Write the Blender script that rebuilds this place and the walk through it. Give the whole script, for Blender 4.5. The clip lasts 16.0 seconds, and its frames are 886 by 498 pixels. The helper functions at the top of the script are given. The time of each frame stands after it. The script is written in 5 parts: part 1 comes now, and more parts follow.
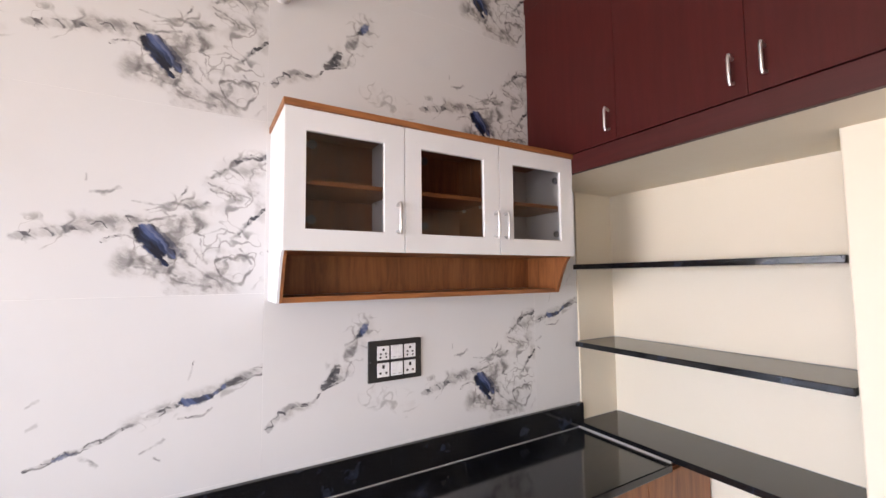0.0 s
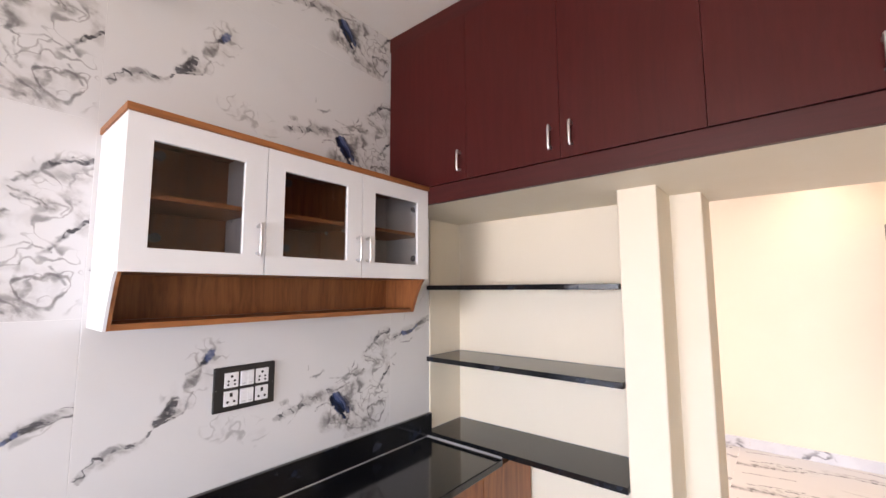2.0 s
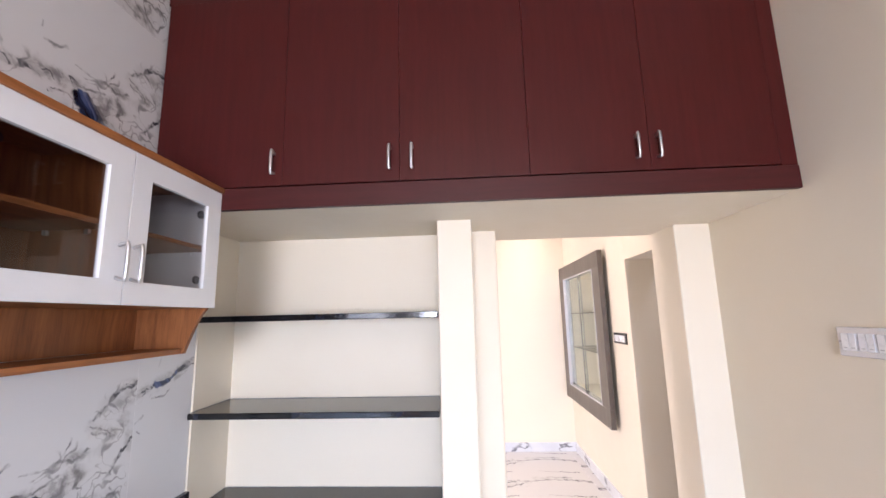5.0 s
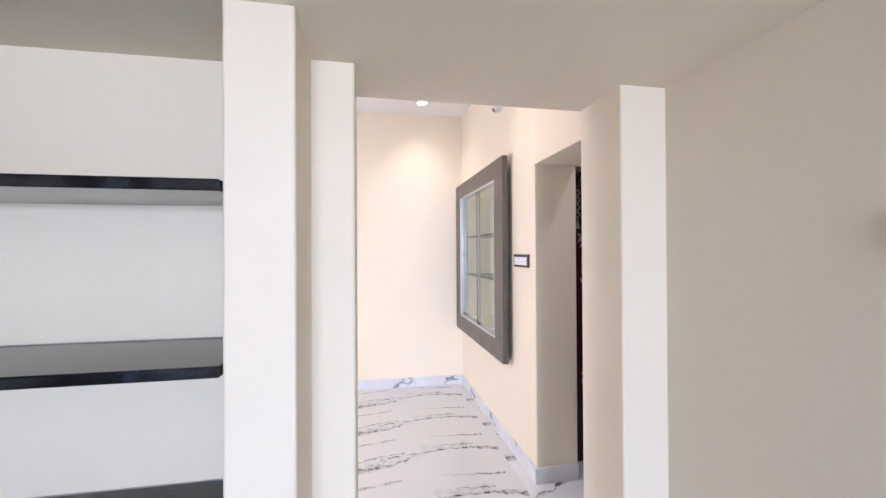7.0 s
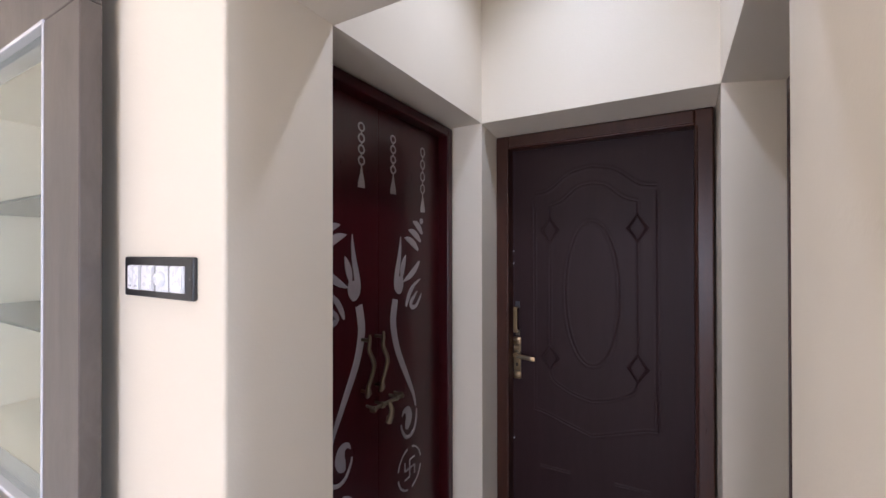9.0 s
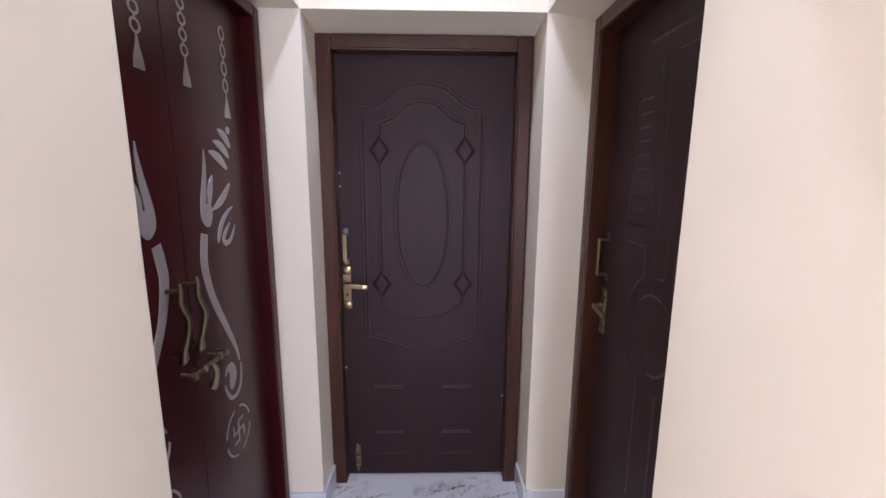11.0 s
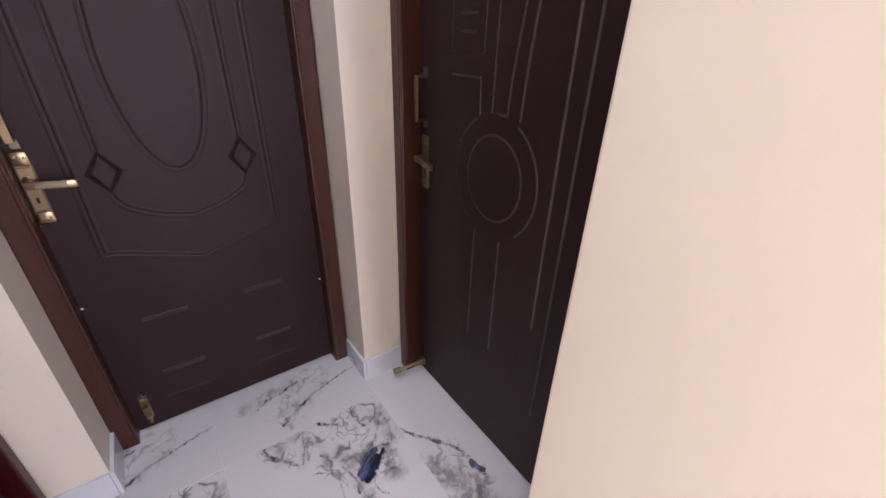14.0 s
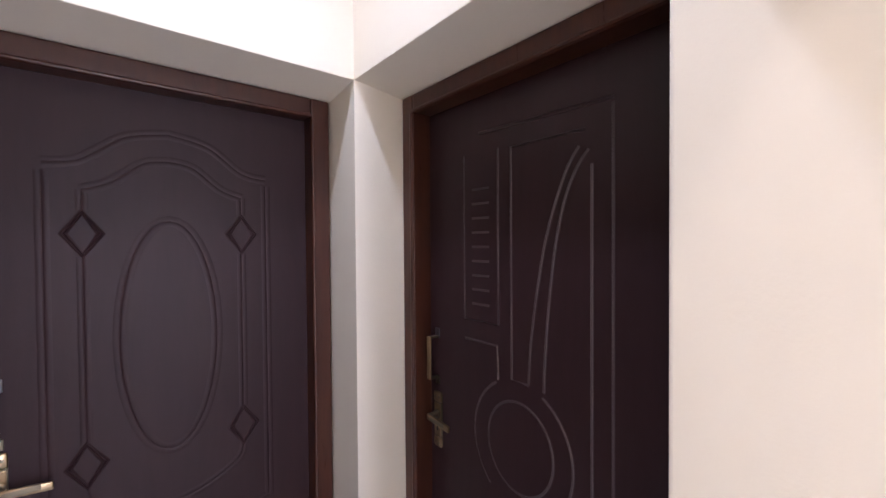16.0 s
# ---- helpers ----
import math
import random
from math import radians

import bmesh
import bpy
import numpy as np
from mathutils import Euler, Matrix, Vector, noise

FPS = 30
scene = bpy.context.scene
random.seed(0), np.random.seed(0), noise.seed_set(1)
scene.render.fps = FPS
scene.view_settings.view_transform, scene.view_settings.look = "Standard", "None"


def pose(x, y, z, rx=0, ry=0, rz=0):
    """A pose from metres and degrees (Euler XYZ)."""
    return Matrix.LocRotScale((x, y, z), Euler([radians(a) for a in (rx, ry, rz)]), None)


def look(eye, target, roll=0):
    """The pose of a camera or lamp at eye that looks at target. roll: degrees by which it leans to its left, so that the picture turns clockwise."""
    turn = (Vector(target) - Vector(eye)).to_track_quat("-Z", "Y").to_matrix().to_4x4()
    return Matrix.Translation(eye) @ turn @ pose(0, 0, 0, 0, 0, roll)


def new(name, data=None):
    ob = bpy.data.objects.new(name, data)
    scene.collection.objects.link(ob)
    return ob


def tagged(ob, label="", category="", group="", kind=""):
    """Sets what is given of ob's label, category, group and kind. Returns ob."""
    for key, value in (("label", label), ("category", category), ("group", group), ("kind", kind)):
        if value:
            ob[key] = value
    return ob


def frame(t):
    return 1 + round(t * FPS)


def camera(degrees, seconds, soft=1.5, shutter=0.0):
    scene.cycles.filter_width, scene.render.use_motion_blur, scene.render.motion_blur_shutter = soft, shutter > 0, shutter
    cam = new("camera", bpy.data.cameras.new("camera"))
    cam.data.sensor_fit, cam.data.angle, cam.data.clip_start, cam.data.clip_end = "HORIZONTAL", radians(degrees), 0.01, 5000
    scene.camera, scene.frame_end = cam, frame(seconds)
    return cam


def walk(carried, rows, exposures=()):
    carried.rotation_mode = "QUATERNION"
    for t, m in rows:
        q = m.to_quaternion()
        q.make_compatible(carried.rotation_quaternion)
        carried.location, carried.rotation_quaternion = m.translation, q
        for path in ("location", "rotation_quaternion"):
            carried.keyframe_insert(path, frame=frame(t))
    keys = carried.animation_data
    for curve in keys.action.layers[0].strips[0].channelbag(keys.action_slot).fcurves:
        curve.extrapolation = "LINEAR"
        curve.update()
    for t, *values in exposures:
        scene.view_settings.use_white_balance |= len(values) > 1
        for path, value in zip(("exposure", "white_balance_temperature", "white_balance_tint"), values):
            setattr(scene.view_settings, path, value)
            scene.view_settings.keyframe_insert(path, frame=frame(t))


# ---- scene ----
import functools

cam = camera(94.8, 16.0)
PATH = [
    (0, (0.385, 0.368, 1.627), (1.401, 2.086, 1.759), -0.6),
    (0.5, (0.307, 0.313, 1.629), (1.487, 1.924, 1.744), -0.6),
    (1, (0.298, 0.306, 1.633), (1.569, 1.847, 1.738), -0.5),
    (1.5, (0.298, 0.3, 1.644), (1.701, 1.72, 1.765), -0.4),
    (2, (0.301, 0.299, 1.659), (1.841, 1.56, 1.857), -0.2),
    (2.5, (0.27, 0.326, 1.693), (1.946, 1.367, 2.022), -0.1),
    (3, (0.234, 0.414, 1.708), (2.008, 1.2, 2.193), 0.1),
    (3.5, (0.257, 0.526, 1.721), (2.089, 1.037, 2.338), -0.1),
    (3.7, (0.287, 0.571, 1.729), (2.137, 0.969, 2.378), -0.3),
    (5.8, (0.383, 0.72, 1.59), (2.379, 0.713, 1.718), -0.6),
    (6, (0.453, 0.695, 1.578), (2.451, 0.676, 1.658), -0.6),
    (6.5, (0.767, 0.625, 1.551), (2.761, 0.478, 1.57), -0.5),
    (7, (1.19, 0.513, 1.512), (3.155, 0.144, 1.525), -0.3),
    (7.5, (1.698, 0.408, 1.529), (3.584, -0.257, 1.538), -0.3),
    (8, (2.195, 0.219, 1.537), (3.908, -0.814, 1.536), -0.4),
    (8.5, (2.635, 0.063, 1.522), (4.033, -1.367, 1.514), -0.0),
    (9, (2.936, -0.09, 1.502), (3.919, -1.832, 1.511), -0.1),
    (9.2, (3.028, -0.123, 1.519), (3.806, -1.966, 1.537), -0.1),
    (11.3, (3.207, -0.203, 1.459), (3.152, -2.132, 0.935), 0.5),
    (11.4, (3.191, -0.232, 1.449), (3.151, -2.139, 0.845), 0.6),
    (11.5, (3.192, -0.228, 1.439), (3.151, -2.112, 0.769), 0.4),
    (12, (3.183, -0.264, 1.38), (3.131, -2.018, 0.42), 0.6),
    (12.5, (3.19, -0.277, 1.369), (3.091, -1.884, 0.182), 0.5),
    (13, (3.235, -0.297, 1.358), (2.956, -1.839, 0.115), 0.8),
    (13.5, (3.31, -0.415, 1.364), (2.668, -1.882, 0.166), 1.8),
    (14, (3.319, -0.512, 1.382), (2.273, -1.934, 0.441), 1.6),
    (14.5, (3.305, -0.598, 1.471), (1.949, -1.907, 0.801), 1.0),
    (15, (3.345, -0.633, 1.525), (1.776, -1.825, 1.182), 0.3),
    (15.5, (3.369, -0.63, 1.558), (1.81, -1.878, 1.441), -0.1),
    (16, (3.39, -0.618, 1.57), (2.124, -2.165, 1.536), -0.4),
]
EXPOSURES = [(0.0, -0.22, 7200, 28), (2.5, -0.22, 7050, 28), (3.5, -0.14, 6800, 28), (6.0, -0.25, 6250, 26), (6.5, -0.3, 6150, 25), (7.0, -0.45, 6000, 24), (7.5, -0.6, 5800, 23), (8.0, -0.62, 5650, 21),
             (8.5, -0.75, 5600, 20), (9.0, -0.25, 5700, 22), (11.3, 0.47, 5650, 26), (12.0, 0.47, 5650, 26), (13.0, 0.45, 6100, 28), (14.0, 0.42, 6000, 28), (15.0, 0.45, 5700, 26), (16.0, 0.5, 5650, 25)]
walk(cam, [(t, look(eye, target, roll)) for t, eye, target, roll in PATH], EXPOSURES)

# ---- light ----
sky_world = bpy.data.worlds.new("sky")
scene.world = sky_world
sky_world.use_nodes = True
sky_node = sky_world.node_tree.nodes.new("ShaderNodeTexSky")
sky_node.sky_type = "NISHITA"
sky_node.sun_disc = False
sky_node.sun_elevation = radians(58)
sky_node.sun_rotation = radians(160)
sky_world.node_tree.links.new(sky_node.outputs[0], sky_world.node_tree.nodes["Background"].inputs[0])
sky_world.node_tree.nodes["Background"].inputs[1].default_value = 0.1
sun_data = bpy.data.lights.new("sun", "SUN")
sun_data.energy, sun_data.angle, sun_data.color = 3.0, radians(0.5), (1.0, 0.95, 0.88)
sun = new("sun", sun_data)
sun.matrix_basis = look((2, -6, 12), (0.5, -1.0, 0))


def area_lamp(name, eye, target, w, h, watts, colour, spread=180):
    d = bpy.data.lights.new(name, "AREA")
    d.shape, d.size, d.size_y, d.energy, d.color, d.spread = "RECTANGLE", w, h, watts, colour, radians(spread)
    ob = new(name, d)
    ob.matrix_basis = look(eye, target)
    return ob


def spot_lamp(name, eye, target, watts, colour, angle, radius=0.04, blend=0.35):
    d = bpy.data.lights.new(name, "SPOT")
    d.energy, d.color, d.spot_size, d.spot_blend, d.shadow_soft_size = watts, colour, radians(angle), blend, radius
    ob = new(name, d)
    ob.matrix_basis = look(eye, target)
    return ob


# daylight of the kitchen window and of the hall's window and door
area_lamp("kitchen_daylight", (-4.58, 0.70, 1.55), (0.6, 0.30, -1.2), 1.85, 1.25, 160, (0.54, 0.77, 1.0), 92)
# the sunlit ground outside throws warm light up through the same window
area_lamp("kitchen_ground_light", (-4.57, 0.70, 1.55), (0.0, 0.30, 3.9), 1.85, 1.25, 85, (1.0, 0.90, 0.71), 95)
# fill lamp at an assumed, unseen south window; evens out the tiles and cabinet
area_lamp("kitchen_side_fill", (-1.55, -0.55, 1.5), (1.3, 2.0, 0.8), 1.15, 1.1, 13, (0.74, 0.87, 1.0), 80)
area_lamp("hall_daylight", (2.80, 3.05, 1.2), (5.2, 0.9, 0.6), 1.2, 1.6, 130, (0.92, 0.95, 1.0))
WARM = (1.0, 0.89, 0.74)
# the pair at y 1.9 is assumed, out of view, added as general hall light
HALL_SPOTS = [(5.36, -0.06), (3.75, -0.02), (5.36, 1.9), (3.75, 1.9)]
for sx, sy in HALL_SPOTS:
    spot_lamp("hall_spot", (sx, sy, 3.03), (sx, sy, 0), (42 if sx > 5 else 46) if sy < 1 else 80, WARM, 125, 0.06, 1.0)
spot_lamp("lobby_spot", (3.24, -1.32, 3.03), (3.24, -1.32, 0), 54, (0.84, 0.92, 1.0), 118, 0.05, 0.9)


# ---- materials ----
class Nodes:
    """Short ways to build a node material."""

    def __init__(self, name):
        self.mat = bpy.data.materials.new(name)
        self.mat.use_nodes = True
        self.t = self.mat.node_tree
        self.bsdf = self.t.nodes["Principled BSDF"]

    def put(self, socket, value):
        if isinstance(value, bpy.types.NodeSocket):
            self.t.links.new(value, socket)
        else:
            socket.default_value = value

    def math(self, op, a, b=0.0, clamp=False):
        n = self.t.nodes.new("ShaderNodeMath")
        n.operation, n.use_clamp = op, clamp
        self.put(n.inputs[0], a), self.put(n.inputs[1], b)
        return n.outputs[0]

    def vec(self, op, a, b=(0, 0, 0), scale=None):
        n = self.t.nodes.new("ShaderNodeVectorMath")
        n.operation = op
        self.put(n.inputs[0], a)
        if scale is None:
            self.put(n.inputs[1], b)
        else:
            self.put(n.inputs[3], scale)
        return n.outputs[1] if op in ("LENGTH", "DOT_PRODUCT", "DISTANCE") else n.outputs[0]

    def coords(self, kind="Object", scale=(1, 1, 1)):
        c = self.t.nodes.new("ShaderNodeTexCoord").outputs[kind]
        return self.vec("MULTIPLY", c, scale)

    def world(self, scale=(1, 1, 1)):
        return self.vec("MULTIPLY", self.t.nodes.new("ShaderNodeNewGeometry").outputs["Position"], scale)

    def noise(self, vector, scale, detail=3.0, rough=0.55, colour=False):
        n = self.t.nodes.new("ShaderNodeTexNoise")
        self.put(n.inputs["Vector"], vector)
        n.inputs["Scale"].default_value, n.inputs["Detail"].default_value, n.inputs["Roughness"].default_value = scale, detail, rough
        return n.outputs["Color" if colour else "Fac"]

    def ramp(self, fac, *stops):
        n = self.t.nodes.new("ShaderNodeValToRGB")
        e = n.color_ramp.elements
        while len(e) < len(stops):
            e.new(0.5)
        for el, (p, c) in zip(e, stops):
            el.position = p
            el.color = (*c, 1) if isinstance(c, tuple) else (c, c, c, 1)
        self.put(n.inputs[0], fac)
        return n.outputs[0]

    def mix(self, fac, a, b):
        n = self.t.nodes.new("ShaderNodeMix")
        n.data_type = "RGBA"
        self.put(n.inputs[0], fac)
        for s, v in ((n.inputs[6], a), (n.inputs[7], b)):
            self.put(s, (*v, 1) if isinstance(v, tuple) else v)
        return n.outputs[2]

    def smooth(self, x, lo, hi):
        n = self.t.nodes.new("ShaderNodeMapRange")
        n.interpolation_type = "SMOOTHSTEP"
        self.put(n.inputs[0], x)
        n.inputs[1].default_value, n.inputs[2].default_value = lo, hi
        return n.outputs[0]

    def done(self, colour, rough=0.5, metal=0.0, bump=None, strength=0.1, distance=0.002, **more):
        self.put(self.bsdf.inputs["Base Color"], (*colour, 1) if isinstance(colour, tuple) else colour)
        self.put(self.bsdf.inputs["Roughness"], rough)
        self.bsdf.inputs["Metallic"].default_value = metal
        for key, value in more.items():
            self.put(self.bsdf.inputs[key.replace("_", " ")], value)
        if bump is not None:
            n = self.t.nodes.new("ShaderNodeBump")
            n.inputs["Strength"].default_value, n.inputs["Distance"].default_value = strength, distance
            self.put(n.inputs["Height"], bump)
            self.t.links.new(n.outputs[0], self.bsdf.inputs["Normal"])
        return self.mat


def plaster(name, a, b, rough=0.55):
    n = Nodes(name)
    p = n.world()
    big, fine = n.noise(p, 1.3, 3), n.noise(p, 120, 2)
    mid = n.noise(p, 9, 3)
    h = n.math("ADD", fine, n.math("MULTIPLY", mid, 1.2))
    return n.done(n.mix(n.smooth(big, 0.3, 0.7), a, b), n.smooth(mid, -1.2, 1.8), 0, h, 0.10, 0.003)


def wood(name, dark, light, axis, rough=0.4, scale=1.0, bump=0.08, gloss=0.5):
    n = Nodes(name)
    stretch = [26, 26, 26]
    stretch["xyz".index(axis)] = 1.1
    p = n.world(tuple(v * scale for v in stretch))
    warp = n.noise(n.world(), 2.5, 2, colour=True)
    p = n.vec("ADD", p, n.vec("SCALE", warp, scale=2.5))
    grain, fine = n.noise(p, 1.0, 4, 0.6), n.noise(p, 5.0, 3, 0.7)
    f = n.math("ADD", n.math("MULTIPLY", grain, 0.75), n.math("MULTIPLY", fine, 0.25))
    return n.done(n.ramp(f, (0.32, dark), (0.50, tuple((d + l) / 2 for d, l in zip(dark, light))), (0.68, light)),
                  n.math("ADD", n.math("MULTIPLY", fine, 0.15), rough - 0.07), 0, fine, bump, 0.001, Specular_IOR_Level=gloss)


def plain(name, colour, rough, metal=0.0, vary=0.12, scale=60, bump=0.04, **more):
    n = Nodes(name)
    p = n.world()
    f = n.noise(p, scale, 3)
    g = n.noise(p, 4.0, 3)
    lo = tuple(c * (1 - vary) for c in colour)
    return n.done(n.mix(n.smooth(g, 0.3, 0.7), lo, colour), n.math("ADD", n.math("MULTIPLY", f, 0.12), rough - 0.06), metal, f, bump, 0.0006, **more)


def marble_print(name, veins, wash, blue, cracks, white=(0.69, 0.69, 0.70), rough=0.16, lines=(), wander=1.0):
    """Printed marble tile: the print is placed in units of the tile's height; veins, washes, blue blocks and crack fields are short strokes."""
    n = Nodes(name)
    uv = n.coords("UV")
    half, flat = (0.5, 0.5, 0.5), (1, 1, 0)
    big = n.vec("SUBTRACT", n.noise(uv, 3.0, 1, 0.5, True), half)
    mid = n.vec("SUBTRACT", n.noise(uv, 10, 2, 0.55, True), half)
    fine = n.vec("SUBTRACT", n.noise(uv, 38, 3, 0.65, True), half)

    def shifted(a, b, c):
        d = n.vec("ADD", n.vec("SCALE", big, scale=a), n.vec("ADD", n.vec("SCALE", mid, scale=b), n.vec("SCALE", fine, scale=c)))
        return n.vec("ADD", uv, n.vec("MULTIPLY", d, flat))

    p, stiff, hardp = shifted(0.05 * wander, 0.085 * wander, 0.028 * wander), shifted(0.04 * wander, 0.05 * wander, 0.016 * wander), shifted(0.0, 0.045 * wander, 0.014 * wander)
    thin = shifted(0.03, 0.062, 0.016)
    ragged = shifted(0.0, 0.050, 0.034)

    def stroke(q, x0, y0, x1, y1):
        ba = (x1 - x0, y1 - y0, 0)
        pa = n.vec("SUBTRACT", q, (x0, y0, 0))
        along = n.math("MULTIPLY", n.vec("DOT_PRODUCT", pa, ba), 1 / (ba[0] ** 2 + ba[1] ** 2), True)
        return n.vec("LENGTH", n.vec("SUBTRACT", pa, n.vec("SCALE", ba, scale=along)))

    def strokes(rows, q, hard=0.25):
        total = n.math("ADD", 0.0, 0.0)
        for x0, y0, x1, y1, width, power in rows:
            chained = n.t.nodes.new("ShaderNodeVectorMath")     # each stroke waits for the one before it
            chained.operation = "MULTIPLY_ADD"
            n.put(chained.inputs[0], total)
            n.put(chained.inputs[1], (1e-6, 1e-6, 0.0))
            n.put(chained.inputs[2], q)
            q = chained.outputs[0]
            f = n.math("MULTIPLY", n.math("SUBTRACT", 1.0, n.smooth(stroke(q, x0, y0, x1, y1), width * hard, width)), power)
            total = n.math("MAXIMUM", total, f)
        return total

    def along(q, dx, dy, a, b):
        """Streaks that run in the direction dx, dy."""
        c = n.t.nodes.new("ShaderNodeCombineXYZ")
        n.put(c.inputs[0], n.math("MULTIPLY", n.vec("DOT_PRODUCT", q, (-dy, dx, 0)), a))
        n.put(c.inputs[1], n.math("MULTIPLY", n.vec("DOT_PRODUCT", q, (dx, dy, 0)), b))
        return n.noise(c.outputs[0], 1.0, 3, 0.6)

    def ridge(q, scale, width, shift):
        """Thin winding lines where a noise crosses its middle value."""
        v = n.math("ABSOLUTE", n.math("SUBTRACT", n.noise(n.vec("ADD", q, (shift, shift * 0.7, 0)), scale, 2.0, 0.5), 0.5))
        w = n.math("ADD", n.math("MULTIPLY", n.smooth(n.noise(uv, 9, 2), 0.38, 0.66), width), width * 0.25)
        return n.math("SUBTRACT", 1.0, n.smooth(n.math("DIVIDE", v, w), 0.15, 1.0))

    cloud = n.noise(uv, 4.2, 3, 0.5)
    patch = n.noise(stiff, 9, 4, 0.6)
    streak = along(stiff, 0.80, -0.6, 30, 6)
    # soft grey fields with streaks
    field = n.math("MULTIPLY", strokes(wash, p, 0.05), n.math("ADD", n.math("MULTIPLY", n.smooth(patch, 0.40, 0.58), 0.70), 0.30))
    field = n.math("MULTIPLY", field, n.math("ADD", n.math("MULTIPLY", n.smooth(streak, 0.38, 0.58), 0.8), 0.8), True)
    # crack net round the fields
    gate = n.smooth(n.noise(uv, 5.5, 2), 0.40, 0.54)
    net = n.math("MAXIMUM", n.math("MULTIPLY", ridge(stiff, 3.6, 0.034, 1.7), 1.0), n.math("MULTIPLY", ridge(stiff, 5.6, 0.034, 5.2), n.math("MULTIPLY", gate, 0.75)))
    net = n.math("MULTIPLY", net, strokes(cracks, p, 0.6))
    halo = n.math("MULTIPLY", n.math("MULTIPLY", ridge(stiff, 4.2, 0.12, 1.7), strokes(cracks, p, 0.3)), n.smooth(patch, 0.40, 0.62))
    # the trail: grey body with dark chips in it
    body = strokes(veins, p, 0.25)
    trail = n.math("MULTIPLY", body, n.math("ADD", n.math("MULTIPLY", n.smooth(streak, 0.34, 0.56), 0.75), 0.25))
    chips = n.math("MULTIPLY", n.smooth(body, 0.30, 0.55), n.smooth(along(hardp, 0.95, -0.3, 17, 7), 0.54, 0.62))
    edge = n.math("MULTIPLY", n.smooth(body, 0.15, 0.4), n.math("MULTIPLY", ridge(hardp, 6.0, 0.035, 9.1), 0.8))
    inked = strokes(blue, ragged, 0.55)
    ink = along(hardp, 0.62, -0.78, 22, 3)
    crack = n.math("MULTIPLY", strokes([(a, b, c, d, w * 1.35, f) for a, b, c, d, w, f in lines], thin, 0.1), n.math("ADD", n.math("MULTIPLY", n.smooth(n.noise(uv, 17, 2), 0.36, 0.60), 0.75), 0.25)) if lines else None
    faint = n.math("MULTIPLY", n.smooth(n.noise(uv, 2.2, 4), 0.5, 0.75), 0.10)
    c = n.mix(faint, white, (0.52, 0.51, 0.51))
    c = n.mix(n.math("MULTIPLY", halo, 0.35, True), c, (0.42, 0.40, 0.40))
    c = n.mix(n.math("MULTIPLY", field, 0.88, True), c, n.mix(n.smooth(patch, 0.42, 0.62), (0.46, 0.44, 0.44), (0.27, 0.26, 0.26)))
    c = n.mix(n.math("MULTIPLY", net, 0.80, True), c, n.mix(n.smooth(patch, 0.42, 0.60), (0.36, 0.34, 0.34), (0.12, 0.115, 0.12)))
    c = n.mix(n.math("MULTIPLY", trail, 0.85, True), c, n.mix(n.smooth(patch, 0.42, 0.58), (0.40, 0.39, 0.40), (0.20, 0.195, 0.205)))
    c = n.mix(n.math("MULTIPLY", n.math("MAXIMUM", chips, edge), 0.92, True), c, n.mix(n.smooth(cloud, 0.45, 0.55), (0.075, 0.075, 0.085), (0.035, 0.037, 0.048)))
    if crack is not None:
        c = n.mix(n.math("MULTIPLY", crack, 0.9, True), c, n.mix(n.smooth(cloud, 0.42, 0.6), (0.10, 0.097, 0.10), (0.045, 0.045, 0.055)))
    c = n.mix(inked, c, n.ramp(ink, (0.40, (0.010, 0.014, 0.028)), (0.49, (0.022, 0.036, 0.09)), (0.57, (0.060, 0.095, 0.22)), (0.70, (0.15, 0.18, 0.29))))
    return n.done(c, n.math("ADD", n.math("MULTIPLY", cloud, 0.08), rough - 0.04), 0, n.noise(uv, 40, 2), 0.015, 0.001)


A_VEINS = [(0.03, 0.235, 0.093, 0.307, 0.022, 0.9), (0.093, 0.307, 0.153, 0.346, 0.027, 0.9), (0.153, 0.346, 0.252, 0.341, 0.024, 0.85), (0.252, 0.341, 0.307, 0.381, 0.018, 0.9),
           (0.307, 0.381, 0.46, 0.454, 0.012, 0.6), (0.344, 0.423, 0.401, 0.481, 0.038, 0.8), (0.401, 0.481, 0.424, 0.535, 0.026, 0.9), (1.014, 0.284, 1.091, 0.292, 0.024, 1.0),
           (1.091, 0.302, 1.207, 0.324, 0.026, 0.6), (1.207, 0.333, 1.256, 0.319, 0.018, 1.0), (1.256, 0.325, 1.437, 0.387, 0.034, 0.65), (1.335, 0.256, 1.398, 0.299, 0.012, 0.9),
           (1.903, 0.738, 1.972, 0.767, 0.022, 0.8), (1.972, 0.767, 2.082, 0.813, 0.022, 0.8), (1.96, 0.40, 2.086, 0.498, 0.016, 0.7), (0.571, 0.718, 0.603, 0.755, 0.030, 0.6)]
